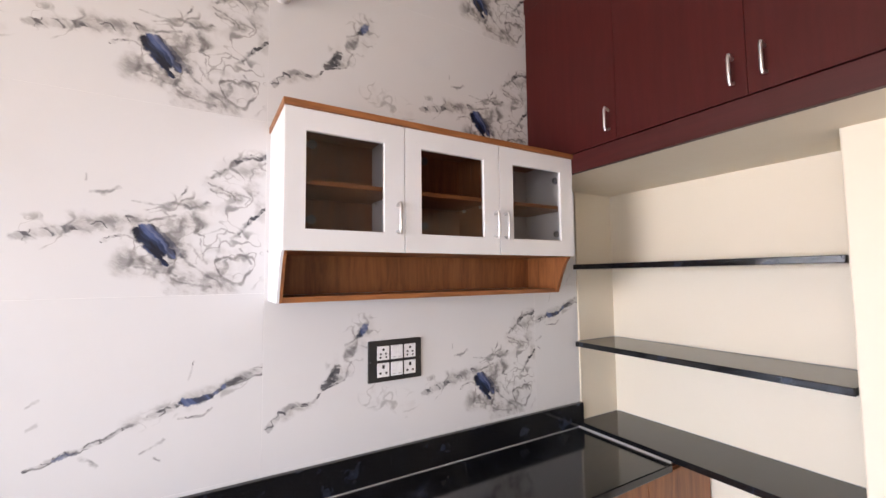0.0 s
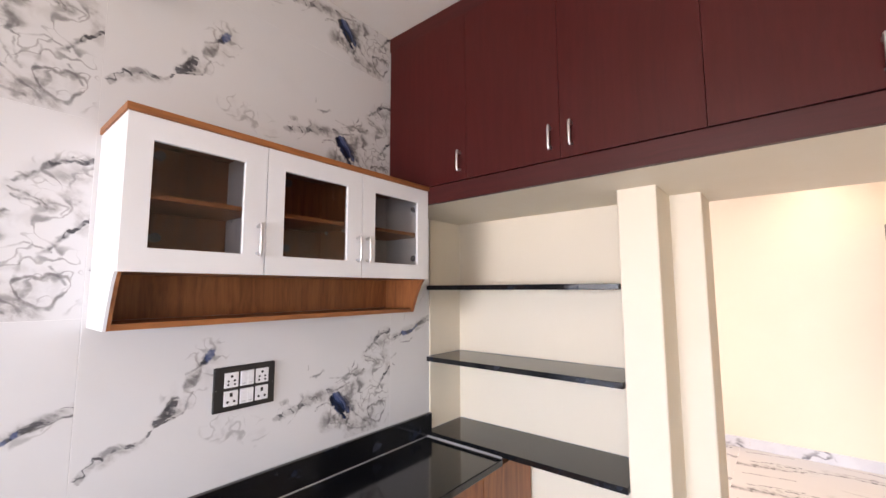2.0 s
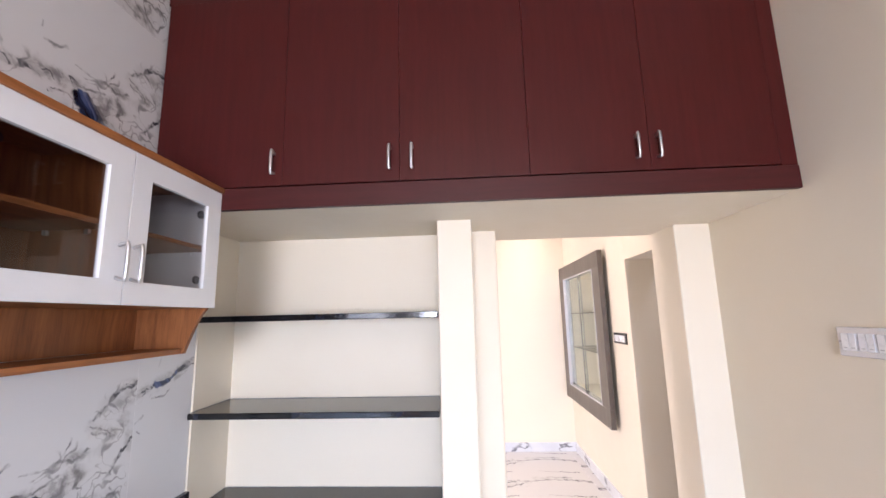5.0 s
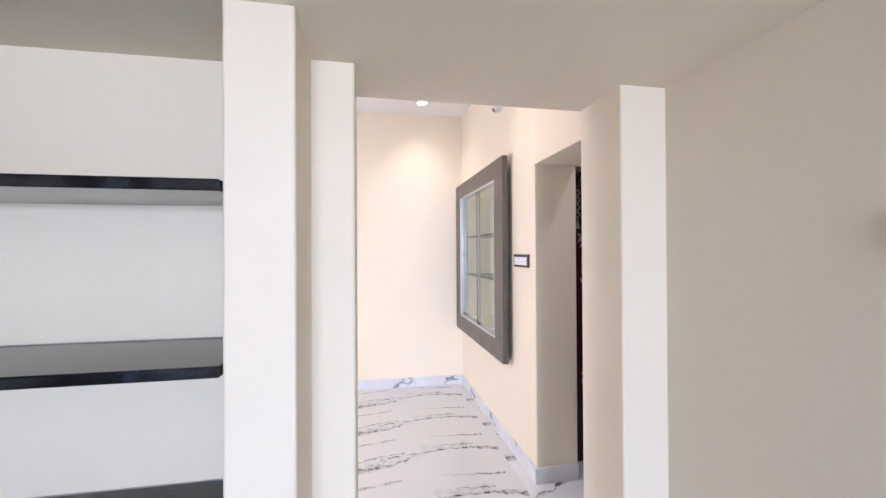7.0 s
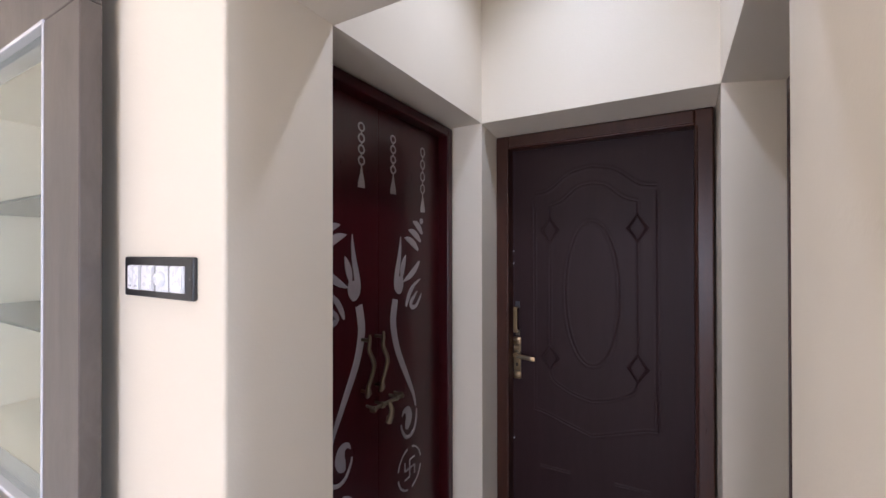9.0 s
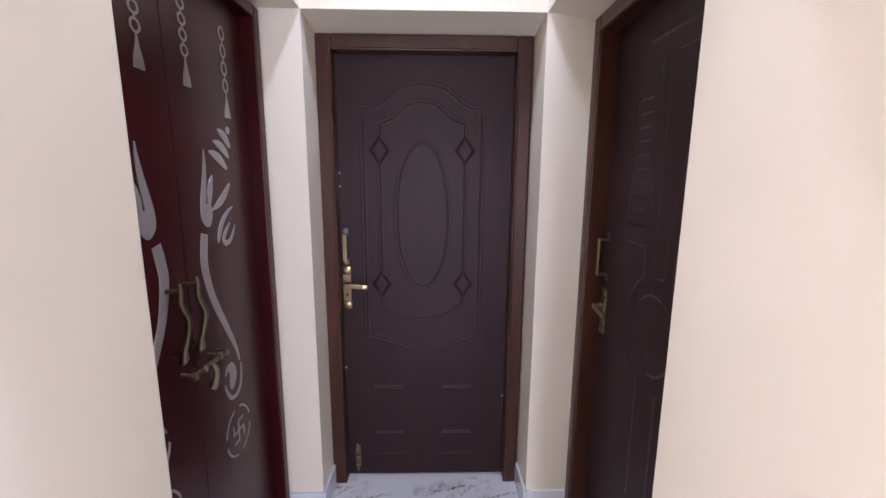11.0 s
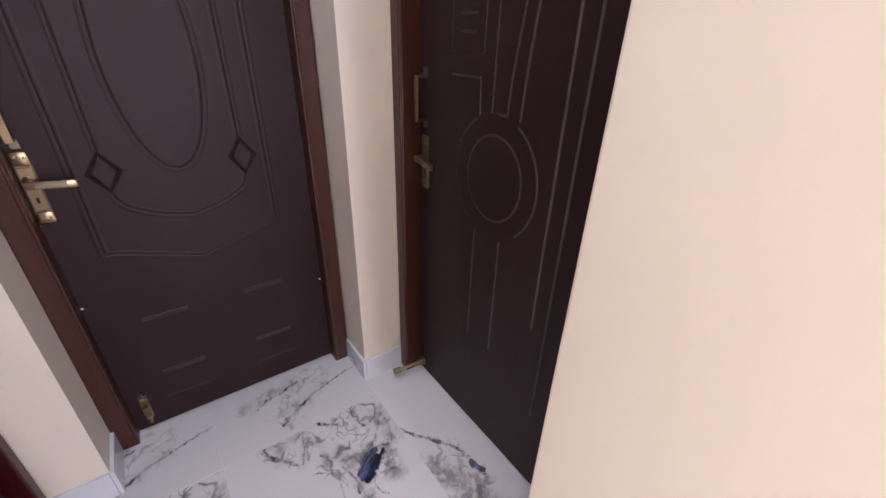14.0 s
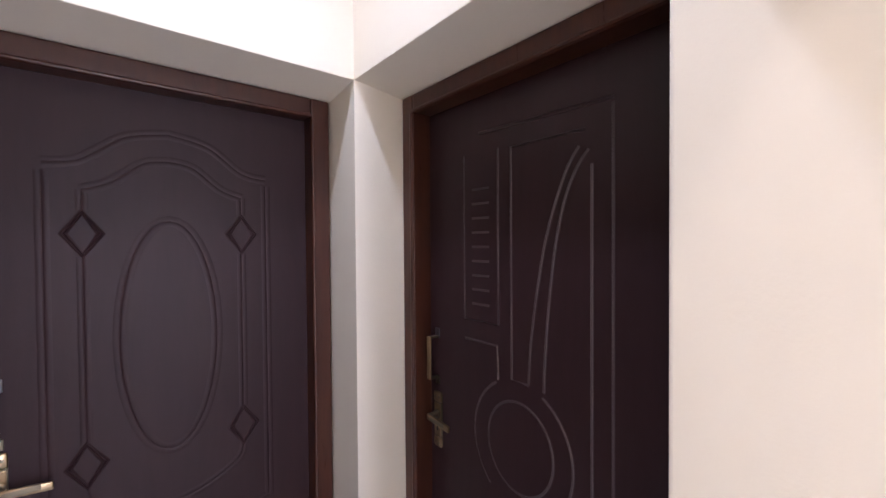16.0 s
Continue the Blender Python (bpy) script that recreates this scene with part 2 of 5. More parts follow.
A_WASH = [(1.522, 0.358, 1.715, 0.380, 0.075, 1.0), (1.61, 0.309, 1.70, 0.36, 0.080, 0.9), (1.58, 0.25, 1.66, 0.28, 0.08, 0.8), (1.772, 0.606, 1.907, 0.543, 0.048, 1.1),
          (1.431, 0.157, 1.645, 0.113, 0.095, 0.9), (1.631, 0.065, 1.802, 0.055, 0.095, 1.1), (1.66, 0.20, 1.85, 0.04, 0.11, 0.8), (1.26, 0.34, 1.437, 0.37, 0.075, 0.9),
          (1.09, 0.31, 1.20, 0.32, 0.045, 0.4), (1.99, 0.62, 2.06, 0.45, 0.06, 0.5), (1.93, 0.68, 2.06, 0.72, 0.06, 0.5), (0.50, 0.62, 0.58, 0.74, 0.06, 0.6),
          (0.40, 0.46, 0.50, 0.52, 0.05, 0.6), (0.10, 0.29, 0.28, 0.35, 0.04, 0.5), (1.62, 0.47, 1.76, 0.48, 0.04, 0.7)]
# thin dark lines: round the white cells, and the rays below the blue block
A_LINES = [(1.423, 0.401, 1.506, 0.375, 0.009, 0.9), (1.506, 0.375, 1.622, 0.414, 0.009, 0.8), (1.605, 0.485, 1.698, 0.455, 0.009, 0.8), (1.698, 0.455, 1.775, 0.503, 0.013, 0.9),
           (1.721, 0.457, 1.716, 0.332, 0.014, 0.8), (1.716, 0.332, 1.764, 0.315, 0.008, 0.7), (1.764, 0.324, 1.844, 0.347, 0.006, 0.5), (1.844, 0.347, 1.929, 0.323, 0.006, 0.6),
           (1.892, 0.306, 1.937, 0.356, 0.011, 0.9), (1.937, 0.356, 1.997, 0.432, 0.013, 0.8), (1.997, 0.432, 2.086, 0.498, 0.010, 0.7), (1.792, 0.637, 1.903, 0.738, 0.010, 0.8),
           (1.903, 0.738, 2.082, 0.800, 0.010, 0.9), (1.634, 0.509, 1.670, 0.577, 0.007, 0.8), (1.775, 0.600, 1.90, 0.545, 0.006, 0.7), (1.785, 0.575, 1.87, 0.535, 0.006, 0.7)]
A_RAYS = [(1.448, 0.492, 1.576, 0.468, 0.006, 0.5), (1.276, 0.517, 1.326, 0.512, 0.011, 0.8), (1.326, 0.512, 1.390, 0.542, 0.010, 0.7), (1.247, 0.557, 1.252, 0.600, 0.006, 0.4),
          (1.657, 0.211, 1.852, 0.037, 0.008, 0.6), (1.702, 0.258, 1.784, 0.168, 0.007, 0.5), (1.748, 0.296, 1.767, 0.194, 0.007, 0.5), (1.829, 0.299, 1.816, 0.150, 0.008, 0.4),
          (1.931, 0.255, 1.994, 0.170, 0.008, 0.6), (1.46, 0.130, 1.64, 0.105, 0.007, 0.6), (1.62, 0.085, 1.80, 0.030, 0.007, 0.6), (0.363, 0.458, 0.417, 0.543, 0.011, 1.0),
          (1.452, 0.322, 1.505, 0.255, 0.016, 1.0), (1.505, 0.255, 1.565, 0.165, 0.016, 1.0), (0.469, 0.657, 0.562, 0.708, 0.007, 0.5), (0.46, 0.454, 0.52, 0.56, 0.008, 0.6)]
PRINT_A = marble_print(
    "marble_tile_blue_cluster", A_VEINS, A_WASH,
    [(1.468, 0.325, 1.545, 0.215, 0.024, 1.0), (1.545, 0.215, 1.590, 0.160, 0.018, 1.0), (1.490, 0.345, 1.575, 0.225, 0.027, 1.0), (1.520, 0.352, 1.618, 0.210, 0.022, 0.9),
     (1.545, 0.335, 1.640, 0.230, 0.020, 0.6), (1.60, 0.26, 1.66, 0.215, 0.022, 0.5), (0.575, 0.715, 0.600, 0.765, 0.028, 0.85)],
    [(1.55, 0.25, 1.92, 0.20, 0.20, 1.0), (1.60, 0.42, 1.95, 0.50, 0.13, 0.8), (1.88, 0.70, 2.05, 0.74, 0.10, 0.8), (1.10, 0.32, 1.40, 0.34, 0.10, 0.7),
     (0.45, 0.55, 0.60, 0.75, 0.12, 0.8), (0.62, 0.34, 0.92, 0.24, 0.09, 0.5)], lines=A_LINES + A_RAYS, wander=0.8)
B_VEINS = [(1.094, 0.247, 1.167, 0.272, 0.012, 0.95), (1.167, 0.272, 1.245, 0.289, 0.018, 0.9), (1.245, 0.289, 1.341, 0.31, 0.015, 0.9), (1.341, 0.31, 1.458, 0.37, 0.013, 0.95),
           (1.458, 0.37, 1.545, 0.40, 0.018, 0.6), (1.545, 0.40, 1.662, 0.437, 0.024, 0.7), (1.532, 0.395, 1.648, 0.449, 0.012, 0.8), (1.861, 0.497, 1.952, 0.552, 0.022, 0.9),
           (1.952, 0.552, 2.079, 0.593, 0.034, 0.7), (1.665, 0.367, 1.776, 0.375, 0.010, 0.7), (1.776, 0.375, 1.816, 0.406, 0.009, 0.8), (1.701, 0.565, 1.733, 0.65, 0.007, 0.5)]
B_LINES = [(1.094, 0.247, 1.245, 0.289, 0.006, 0.8), (1.30, 0.305, 1.458, 0.37, 0.007, 0.9), (1.892, 0.505, 2.079, 0.566, 0.008, 0.9), (1.285, 0.267, 1.344, 0.204, 0.008, 0.6),
           (1.512, 0.228, 1.606, 0.279, 0.007, 0.5), (1.563, 0.201, 1.59, 0.187, 0.008, 0.6), (1.094, 0.515, 1.125, 0.535, 0.008, 0.4), (1.103, 0.424, 1.139, 0.432, 0.009, 0.3)]
PRINT_B = marble_print(
    "marble_tile_diagonal_vein", B_VEINS, [(1.45, 0.38, 2.0, 0.56, 0.05, 0.4)],
    [(1.69, 0.447, 1.80, 0.462, 0.026, 0.95), (1.80, 0.462, 1.87, 0.50, 0.015, 0.85), (1.19, 0.274, 1.26, 0.289, 0.010, 0.6)],
    [(1.5, 0.38, 1.95, 0.52, 0.05, 0.5)], lines=B_LINES, wander=0.4)
PRINT_C = marble_print(
    "marble_tile_corner_cluster",
    [(1.66, 1.0, 1.48, 0.88, 0.014, 0.9), (1.48, 0.88, 1.30, 0.77, 0.020, 0.9), (1.30, 0.77, 1.08, 0.74, 0.024, 0.7),
     (0.90, 1.0, 0.88, 0.84, 0.034, 1.0), (0.88, 0.84, 0.74, 0.75, 0.040, 1.0), (0.74, 0.75, 0.62, 0.72, 0.034, 0.9)],
    [(1.34, 0.99, 1.10, 0.84, 0.12, 1.2), (1.02, 0.98, 0.93, 0.80, 0.13, 1.3), (0.66, 0.88, 0.52, 0.82, 0.10, 1.2)],
    [(1.21, 0.765, 1.13, 0.742, 0.022, 0.8)],
    [(1.30, 0.90, 0.90, 0.85, 0.20, 0.7), (0.66, 0.84, 0.5, 0.8, 0.15, 0.6)], wander=0.6)
PRINT_E = marble_print(
    "marble_tile_steep_vein",
    [(0.10, 0.62, 0.20, 0.48, 0.014, 0.9), (0.20, 0.48, 0.29, 0.26, 0.018, 1.0), (0.29, 0.26, 0.36, 0.0, 0.014, 0.9), (0.34, 0.74, 0.42, 0.42, 0.016, 0.5)],
    [(0.2, 0.55, 0.3, 0.25, 0.07, 0.6), (0.38, 0.8, 0.45, 0.45, 0.09, 0.5)], [],
    [(0.15, 0.6, 0.4, 0.3, 0.14, 0.5)])
PRINT_D = marble_print(
    "marble_tile_long_veins",
    [(0.0, 0.05, 0.3, 0.13, 0.070, 0.9), (0.3, 0.13, 0.62, 0.18, 0.045, 0.8), (0.62, 0.18, 0.86, 0.30, 0.022, 0.8),
     (0.6, 0.36, 1.0, 0.40, 0.028, 0.8), (1.0, 0.40, 1.4, 0.47, 0.025, 0.8), (1.4, 0.47, 1.78, 0.42, 0.03, 0.9), (1.78, 0.42, 2.0, 0.36, 0.06, 1.0),
     (0.2, 0.30, 0.5, 0.40, 0.032, 0.8), (0.5, 0.4, 0.8, 0.45, 0.024, 0.7), (1.3, 0.58, 1.7, 0.55, 0.024, 0.7), (0.1, 0.72, 0.7, 0.84, 0.030, 0.8), (1.2, 0.86, 1.9, 0.78, 0.022, 0.6)],
    [(0.0, 0.08, 0.5, 0.2, 0.13, 0.7), (1.1, 0.5, 1.6, 0.55, 0.12, 0.4)],
    [],
    [(0.3, 0.2, 0.9, 0.3, 0.15, 0.5)], white=(0.60, 0.597, 0.595))

CREAM = plaster("cream_paint", (0.80, 0.717, 0.580), (0.82, 0.737, 0.600))
CEILING = plaster("white_ceiling_paint", (0.80, 0.78, 0.76), (0.83, 0.81, 0.79))
GROUT = plain("grout", (0.80, 0.80, 0.80), 0.8)


def skirting_glaze():
    n = Nodes("marble_skirting_glaze")
    p = n.world()
    warp = n.vec("ADD", n.world((1.0, 1.0, 2.2)), n.vec("SCALE", n.noise(p, 14, 3, 0.6, True), scale=0.10))
    v = n.math("ABSOLUTE", n.math("SUBTRACT", n.noise(warp, 2.6, 2, 0.5), 0.5))
    vein = n.math("MULTIPLY", n.math("SUBTRACT", 1.0, n.smooth(v, 0.004, 0.030)), n.smooth(n.noise(p, 3.3, 2), 0.50, 0.60))
    c = n.mix(n.smooth(n.noise(p, 5, 3), 0.35, 0.7), (0.70, 0.715, 0.75), (0.63, 0.645, 0.68))
    return n.done(n.mix(n.math("MULTIPLY", vein, 0.85), c, (0.12, 0.12, 0.14)), 0.2)


SKIRT = skirting_glaze()
WHITE_LAM = plain("white_laminate", (0.80, 0.80, 0.81), 0.3, 0, 0.03, 90)
TEAK_H = wood("teak_laminate_lengthwise", (0.17, 0.055, 0.017), (0.42, 0.155, 0.050), "x", 0.4, 1.5)
TEAK_V = wood("teak_laminate_upright", (0.16, 0.050, 0.015), (0.40, 0.145, 0.047), "z", 0.4, 1.4)
MAROON = wood("maroon_laminate", (0.050, 0.0066, 0.0062), (0.066, 0.0088, 0.0082), "z", 0.34, 1.6, 0.03, 0.22)
MAROON_H = wood("maroon_laminate_rail", (0.044, 0.0072, 0.0068), (0.066, 0.0105, 0.0100), "y", 0.42, 1.6, 0.03, 0.25)
CHROME = plain("satin_chrome", (0.66, 0.66, 0.67), 0.36, 1.0, 0.05)
BRASS = plain("antique_brass", (0.42, 0.31, 0.18), 0.32, 1.0, 0.35, 140)
PEWTER = plain("dark_antique_brass", (0.27, 0.23, 0.16), 0.36, 1.0, 0.4, 140)
DOOR_DARK = wood("dark_brown_door_skin", (0.024, 0.0100, 0.0108), (0.031, 0.0132, 0.0140), "z", 0.46, 1.2, 0.05, 0.22)
# door skin painted lighter: the light that the moulding edges catch
DOOR_RIDGE_LIT = plain("dark_brown_moulding_highlight", (0.038, 0.019, 0.020), 0.32, 0, 0.1, 60, 0.01)
FRAME_BROWN = wood("brown_polished_frame", (0.038, 0.0105, 0.0052), (0.066, 0.0200, 0.0098), "z", 0.3, 1.2, 0.05)
POOJA_RED = wood("maroon_polished_wood", (0.036, 0.0024, 0.0040), (0.047, 0.0036, 0.0052), "z", 0.3, 1.0, 0.04, 0.35)
SILVER = plain("silver_grey_inlay", (0.38, 0.34, 0.34), 0.38, 0.25, 0.15, 40)
TAUPE = wood("taupe_laminate_frame", (0.066, 0.052, 0.043), (0.118, 0.095, 0.080), "z", 0.4, 0.5, 0.05)
BLACK = plain("black_plastic", (0.018, 0.017, 0.018), 0.35)
WHITE_PLASTIC = plain("white_plastic", (0.80, 0.80, 0.82), 0.28, 0, 0.03)
GREY_PLASTIC = plain("pearl_grey_plastic", (0.62, 0.62, 0.65), 0.2, 0.2, 0.05)
RED_PLASTIC = plain("red_brown_socket", (0.22, 0.012, 0.012), 0.3)
HINGE = plain("dark_steel", (0.16, 0.16, 0.17), 0.35, 1.0)
DARK_HOLE = plain("dark_hole", (0.01, 0.01, 0.01), 0.7)
CAULK = plain("grey_caulk", (0.45, 0.43, 0.41), 0.7, 0, 0.3, 50, 0.3)


def granite():
    n = Nodes("black_granite")
    p = n.world()
    fleck = n.smooth(n.noise(p, 90, 4, 0.7), 0.56, 0.70)
    cloud = n.smooth(n.noise(p, 9, 4, 0.65), 0.52, 0.72)
    c = n.mix(n.math("MULTIPLY", cloud, 0.75), (0.006, 0.006, 0.007), (0.030, 0.038, 0.062))
    return n.done(n.mix(n.math("MULTIPLY", fleck, 0.35), c, (0.05, 0.055, 0.065)), n.math("ADD", n.math("MULTIPLY", fleck, 0.1), 0.1))


GRANITE = granite()


def glass(name, tint, rough=0.0):
    """Thin clear pane: mostly see-through with a mirror-like reflection."""
    n = Nodes(name)
    trans, gloss, mixer = (n.t.nodes.new("ShaderNodeBsdf" + k) for k in ("Transparent", "Glossy", "Transparent"))
    gloss.inputs["Roughness"].default_value = rough + 0.01
    trans.inputs["Color"].default_value = (*tint, 1)
    facing = n.t.nodes.new("ShaderNodeLayerWeight")
    facing.inputs["Blend"].default_value = 0.5
    m = n.t.nodes.new("ShaderNodeMixShader")
    gain = n.math("ADD", n.math("MULTIPLY", n.math("POWER", facing.outputs["Facing"], 5.0), 0.55), 0.035)
    n.t.links.new(gain, m.inputs[0])
    n.t.links.new(trans.outputs[0], m.inputs[1])
    n.t.links.new(gloss.outputs[0], m.inputs[2])
    n.t.nodes.remove(mixer)
    n.t.links.new(m.outputs[0], n.t.nodes["Material Output"].inputs[0])
    return n.mat


GLASS_BROWN = glass("cabinet_glass", (0.80, 0.79, 0.78))
GLASS_CLEAR = glass("clear_glass", (0.88, 0.92, 0.90))
GLASS_SHELF = glass("green_shelf_glass", (0.42, 0.47, 0.46))


def glow(name, colour, power):
    n = Nodes(name)
    return n.done((0.9, 0.9, 0.9), 0.4, Emission_Color=(*colour, 1), Emission_Strength=power)


LED_WARM = glow("lit_led_diffuser", (1.0, 0.90, 0.74), 14)
LED_COOL = glow("lit_led_diffuser_cool", (1.0, 0.97, 0.92), 14)

# ---- building blocks ----
base = {}


def thing(name, at, label, category, group="", kind=""):
    ob = new(name)
    ob.empty_display_size = 0.05
    ob.location = at
    base[ob] = Vector(at)
    return tagged(ob, label, category, group, kind)


def part(name, bm, material, parent, label="", smooth=False):
    """One mesh under a thing or a part; bm is in world coordinates."""
    bmesh.ops.translate(bm, verts=bm.verts, vec=-base[parent])
    bmesh.ops.recalc_face_normals(bm, faces=bm.faces)
    me = bpy.data.meshes.new(name)
    bm.to_mesh(me)
    bm.free()
    me.materials.append(material)
    if smooth:
        me.shade_smooth()
        me.set_sharp_from_angle(angle=radians(40))
    ob = new(name, me)
    ob.parent = parent
    base[ob] = base[parent]
    return tagged(ob, label)


def solid(name, bm, material, label="", category="", kind="structure", group="", at=(0, 0, 0), smooth=False):
    """A thing that is one mesh."""
    bmesh.ops.translate(bm, verts=bm.verts, vec=-Vector(at))
    bmesh.ops.recalc_face_normals(bm, faces=bm.faces)
    me = bpy.data.meshes.new(name)
    bm.to_mesh(me)
    bm.free()
    me.materials.append(material)
    if smooth:
        me.shade_smooth()
        me.set_sharp_from_angle(angle=radians(40))
    ob = new(name, me)
    ob.location = at
    base[ob] = Vector(at)
    return tagged(ob, label, category, group, kind)


def box(x0, x1, y0, y1, z0, z1, bevel=0.0, bm=None, segments=2):
    bm2 = bmesh.new()
    bmesh.ops.create_cube(bm2, size=1)
    for v in bm2.verts:
        v.co = ((x0 + x1) / 2 + v.co.x * (x1 - x0), (y0 + y1) / 2 + v.co.y * (y1 - y0), (z0 + z1) / 2 + v.co.z * (z1 - z0))
    if bevel:
        bmesh.ops.bevel(bm2, geom=bm2.edges[:], offset=bevel, segments=segments, affect="EDGES", profile=0.5)
    return joined(bm, bm2)


def joined(bm, bm2):
    if bm is None:
        return bm2
    me = bpy.data.meshes.new("temp")
    bm2.to_mesh(me)
    bm2.free()
    bm.from_mesh(me)
    bpy.data.meshes.remove(me)
    return bm


def prism(outline, z0, z1, round_at=(), radius=0.008, bm=None):
    """An upright block on a plan outline; the corners whose numbers are given have worn, rounded edges."""
    bm2 = bmesh.new()
    low = [bm2.verts.new((x, y, z0)) for x, y in outline]
    high = [bm2.verts.new((x, y, z1)) for x, y in outline]
    k = len(outline)
    bm2.faces.new(low)
    bm2.faces.new(high)
    for i in range(k):
        bm2.faces.new((low[i], low[(i + 1) % k], high[(i + 1) % k], high[i]))
    bmesh.ops.recalc_face_normals(bm2, faces=bm2.faces)
    if round_at:
        edges = [e for e in bm2.edges for i in round_at if set(e.verts) == {low[i], high[i]}]
        bmesh.ops.bevel(bm2, geom=edges, offset=radius, segments=3, affect="EDGES", profile=0.5)
    return joined(bm, bm2)


def tube(points, radius, sides=10, bm=None, flat=1.0):
    bm2 = bmesh.new()
    pts = [Vector(p) for p in points]
    rings = []
    up = None
    for i, p in enumerate(pts):
        d = (pts[min(i + 1, len(pts) - 1)] - pts[max(i - 1, 0)]).normalized()
        if up is None:
            up = d.orthogonal().normalized()
        up = (up - d * up.dot(d)).normalized()
        side = d.cross(up)
        r = radius[i] if isinstance(radius, (list, tuple)) else radius
        rings.append([bm2.verts.new(p + (math.cos(a) * up + math.sin(a) * side * flat) * r) for a in [2 * math.pi * j / sides for j in range(sides)]])
    for a, b in zip(rings, rings[1:]):
        for j in range(sides):
            bm2.faces.new((a[j], a[(j + 1) % sides], b[(j + 1) % sides], b[j]))
    bm2.faces.new(rings[0])
    bm2.faces.new(rings[-1])
    return joined(bm, bm2)


def lathe(profile, origin, axis, sides=24, bm=None):
    """profile: (distance along the axis, radius)."""
    axis = Vector(axis).normalized()
    u = axis.orthogonal().normalized()
    w = axis.cross(u)
    bm2 = bmesh.new()
    rings = []
    for d, r in profile:
        c = Vector(origin) + axis * d
        rings.append([bm2.verts.new(c + (math.cos(2 * math.pi * j / sides) * u + math.sin(2 * math.pi * j / sides) * w) * max(r, 0.0003)) for j in range(sides)])
    for a, b in zip(rings, rings[1:]):
        for j in range(sides):
            bm2.faces.new((a[j], a[(j + 1) % sides], b[(j + 1) % sides], b[j]))
    bm2.faces.new(rings[0])
    bm2.faces.new(rings[-1])
    return joined(bm, bm2)


def spline(points, steps=8):
    """A smooth run through the points (tuples of any length)."""
    out = []
    n = len(points)
    for i in range(n - 1):
        a, b, c, d = points[max(i - 1, 0)], points[i], points[i + 1], points[min(i + 2, n - 1)]
        for s in range(steps):
            t = s / steps
            out.append(tuple(0.5 * (2 * q + (r - p) * t + (2 * p - 5 * q + 4 * r - w) * t * t + (3 * q - p - 3 * r + w) * t ** 3) for p, q, r, w in zip(a, b, c, d)))
    return out + [tuple(points[-1])]


def ribbon(points, place, height, bm=None):
    """A low relief along points (a, b, half width) on the face that place(a, b, out) maps to the world; its crown is rounded."""
    bm2 = bmesh.new()
    rows = []
    n = len(points)
    for i, (a, b, w) in enumerate(points):
        a0, b0, _ = points[max(i - 1, 0)]
        a1, b1, _ = points[min(i + 1, n - 1)]
        d = Vector((a1 - a0, b1 - b0)).normalized()
        s = Vector((-d.y, d.x))
        rows.append([bm2.verts.new(place(a + s.x * w * k, b + s.y * w * k, h)) for k, h in ((-1, -0.002), (-0.8, height * 0.7), (0, height), (0.8, height * 0.7), (1, -0.002))])
    for p, q in zip(rows, rows[1:]):
        for j in range(4):
            bm2.faces.new((p[j], p[j + 1], q[j + 1], q[j]))
    for e in (rows[0], rows[-1]):
        bm2.faces.new(e)
    return joined(bm, bm2)


def groove(points, place, width=0.006, bm=None, closed=False, rise=0.0014, flank=1.9):
    """A routed groove with raised lips on both sides, along points (a, b)."""
    bm2 = bmesh.new()
    rows = []
    n = len(points)
    for i, (a, b) in enumerate(points):
        a0, b0 = points[(i - 1) % n] if closed else points[max(i - 1, 0)]
        a1, b1 = points[(i + 1) % n] if closed else points[min(i + 1, n - 1)]
        d = Vector((a1 - a0, b1 - b0)).normalized()
        s = Vector((-d.y, d.x)) * width
        rows.append([bm2.verts.new(place(a + s.x * k, b + s.y * k, h)) for k, h in ((-flank, -0.0005), (-0.9, rise), (0, 0.0001), (0.9, rise), (flank, -0.0005))])
    for p, q in zip(rows, rows[1:] + (rows[:1] if closed else [])):
        for j in range(4):
            bm2.faces.new((p[j], p[j + 1], q[j + 1], q[j]))
    return joined(bm, bm2)


# ---- structure: walls, floor, ceilings ----
KX0, KY0, KY1, KZ = -4.6, -0.567, 2.022, 3.16      # kitchen
EX0, EX1 = 2.5, 2.787                              # partition between kitchen and hall
LOFT_Z, LINTEL = 2.108, 2.08
HX1, HY1, HZ = 5.747, 4.0, 3.054                   # hall
LX0, LX1, LY0, LY1 = 2.79, 3.69, -1.785, -0.86     # lobby

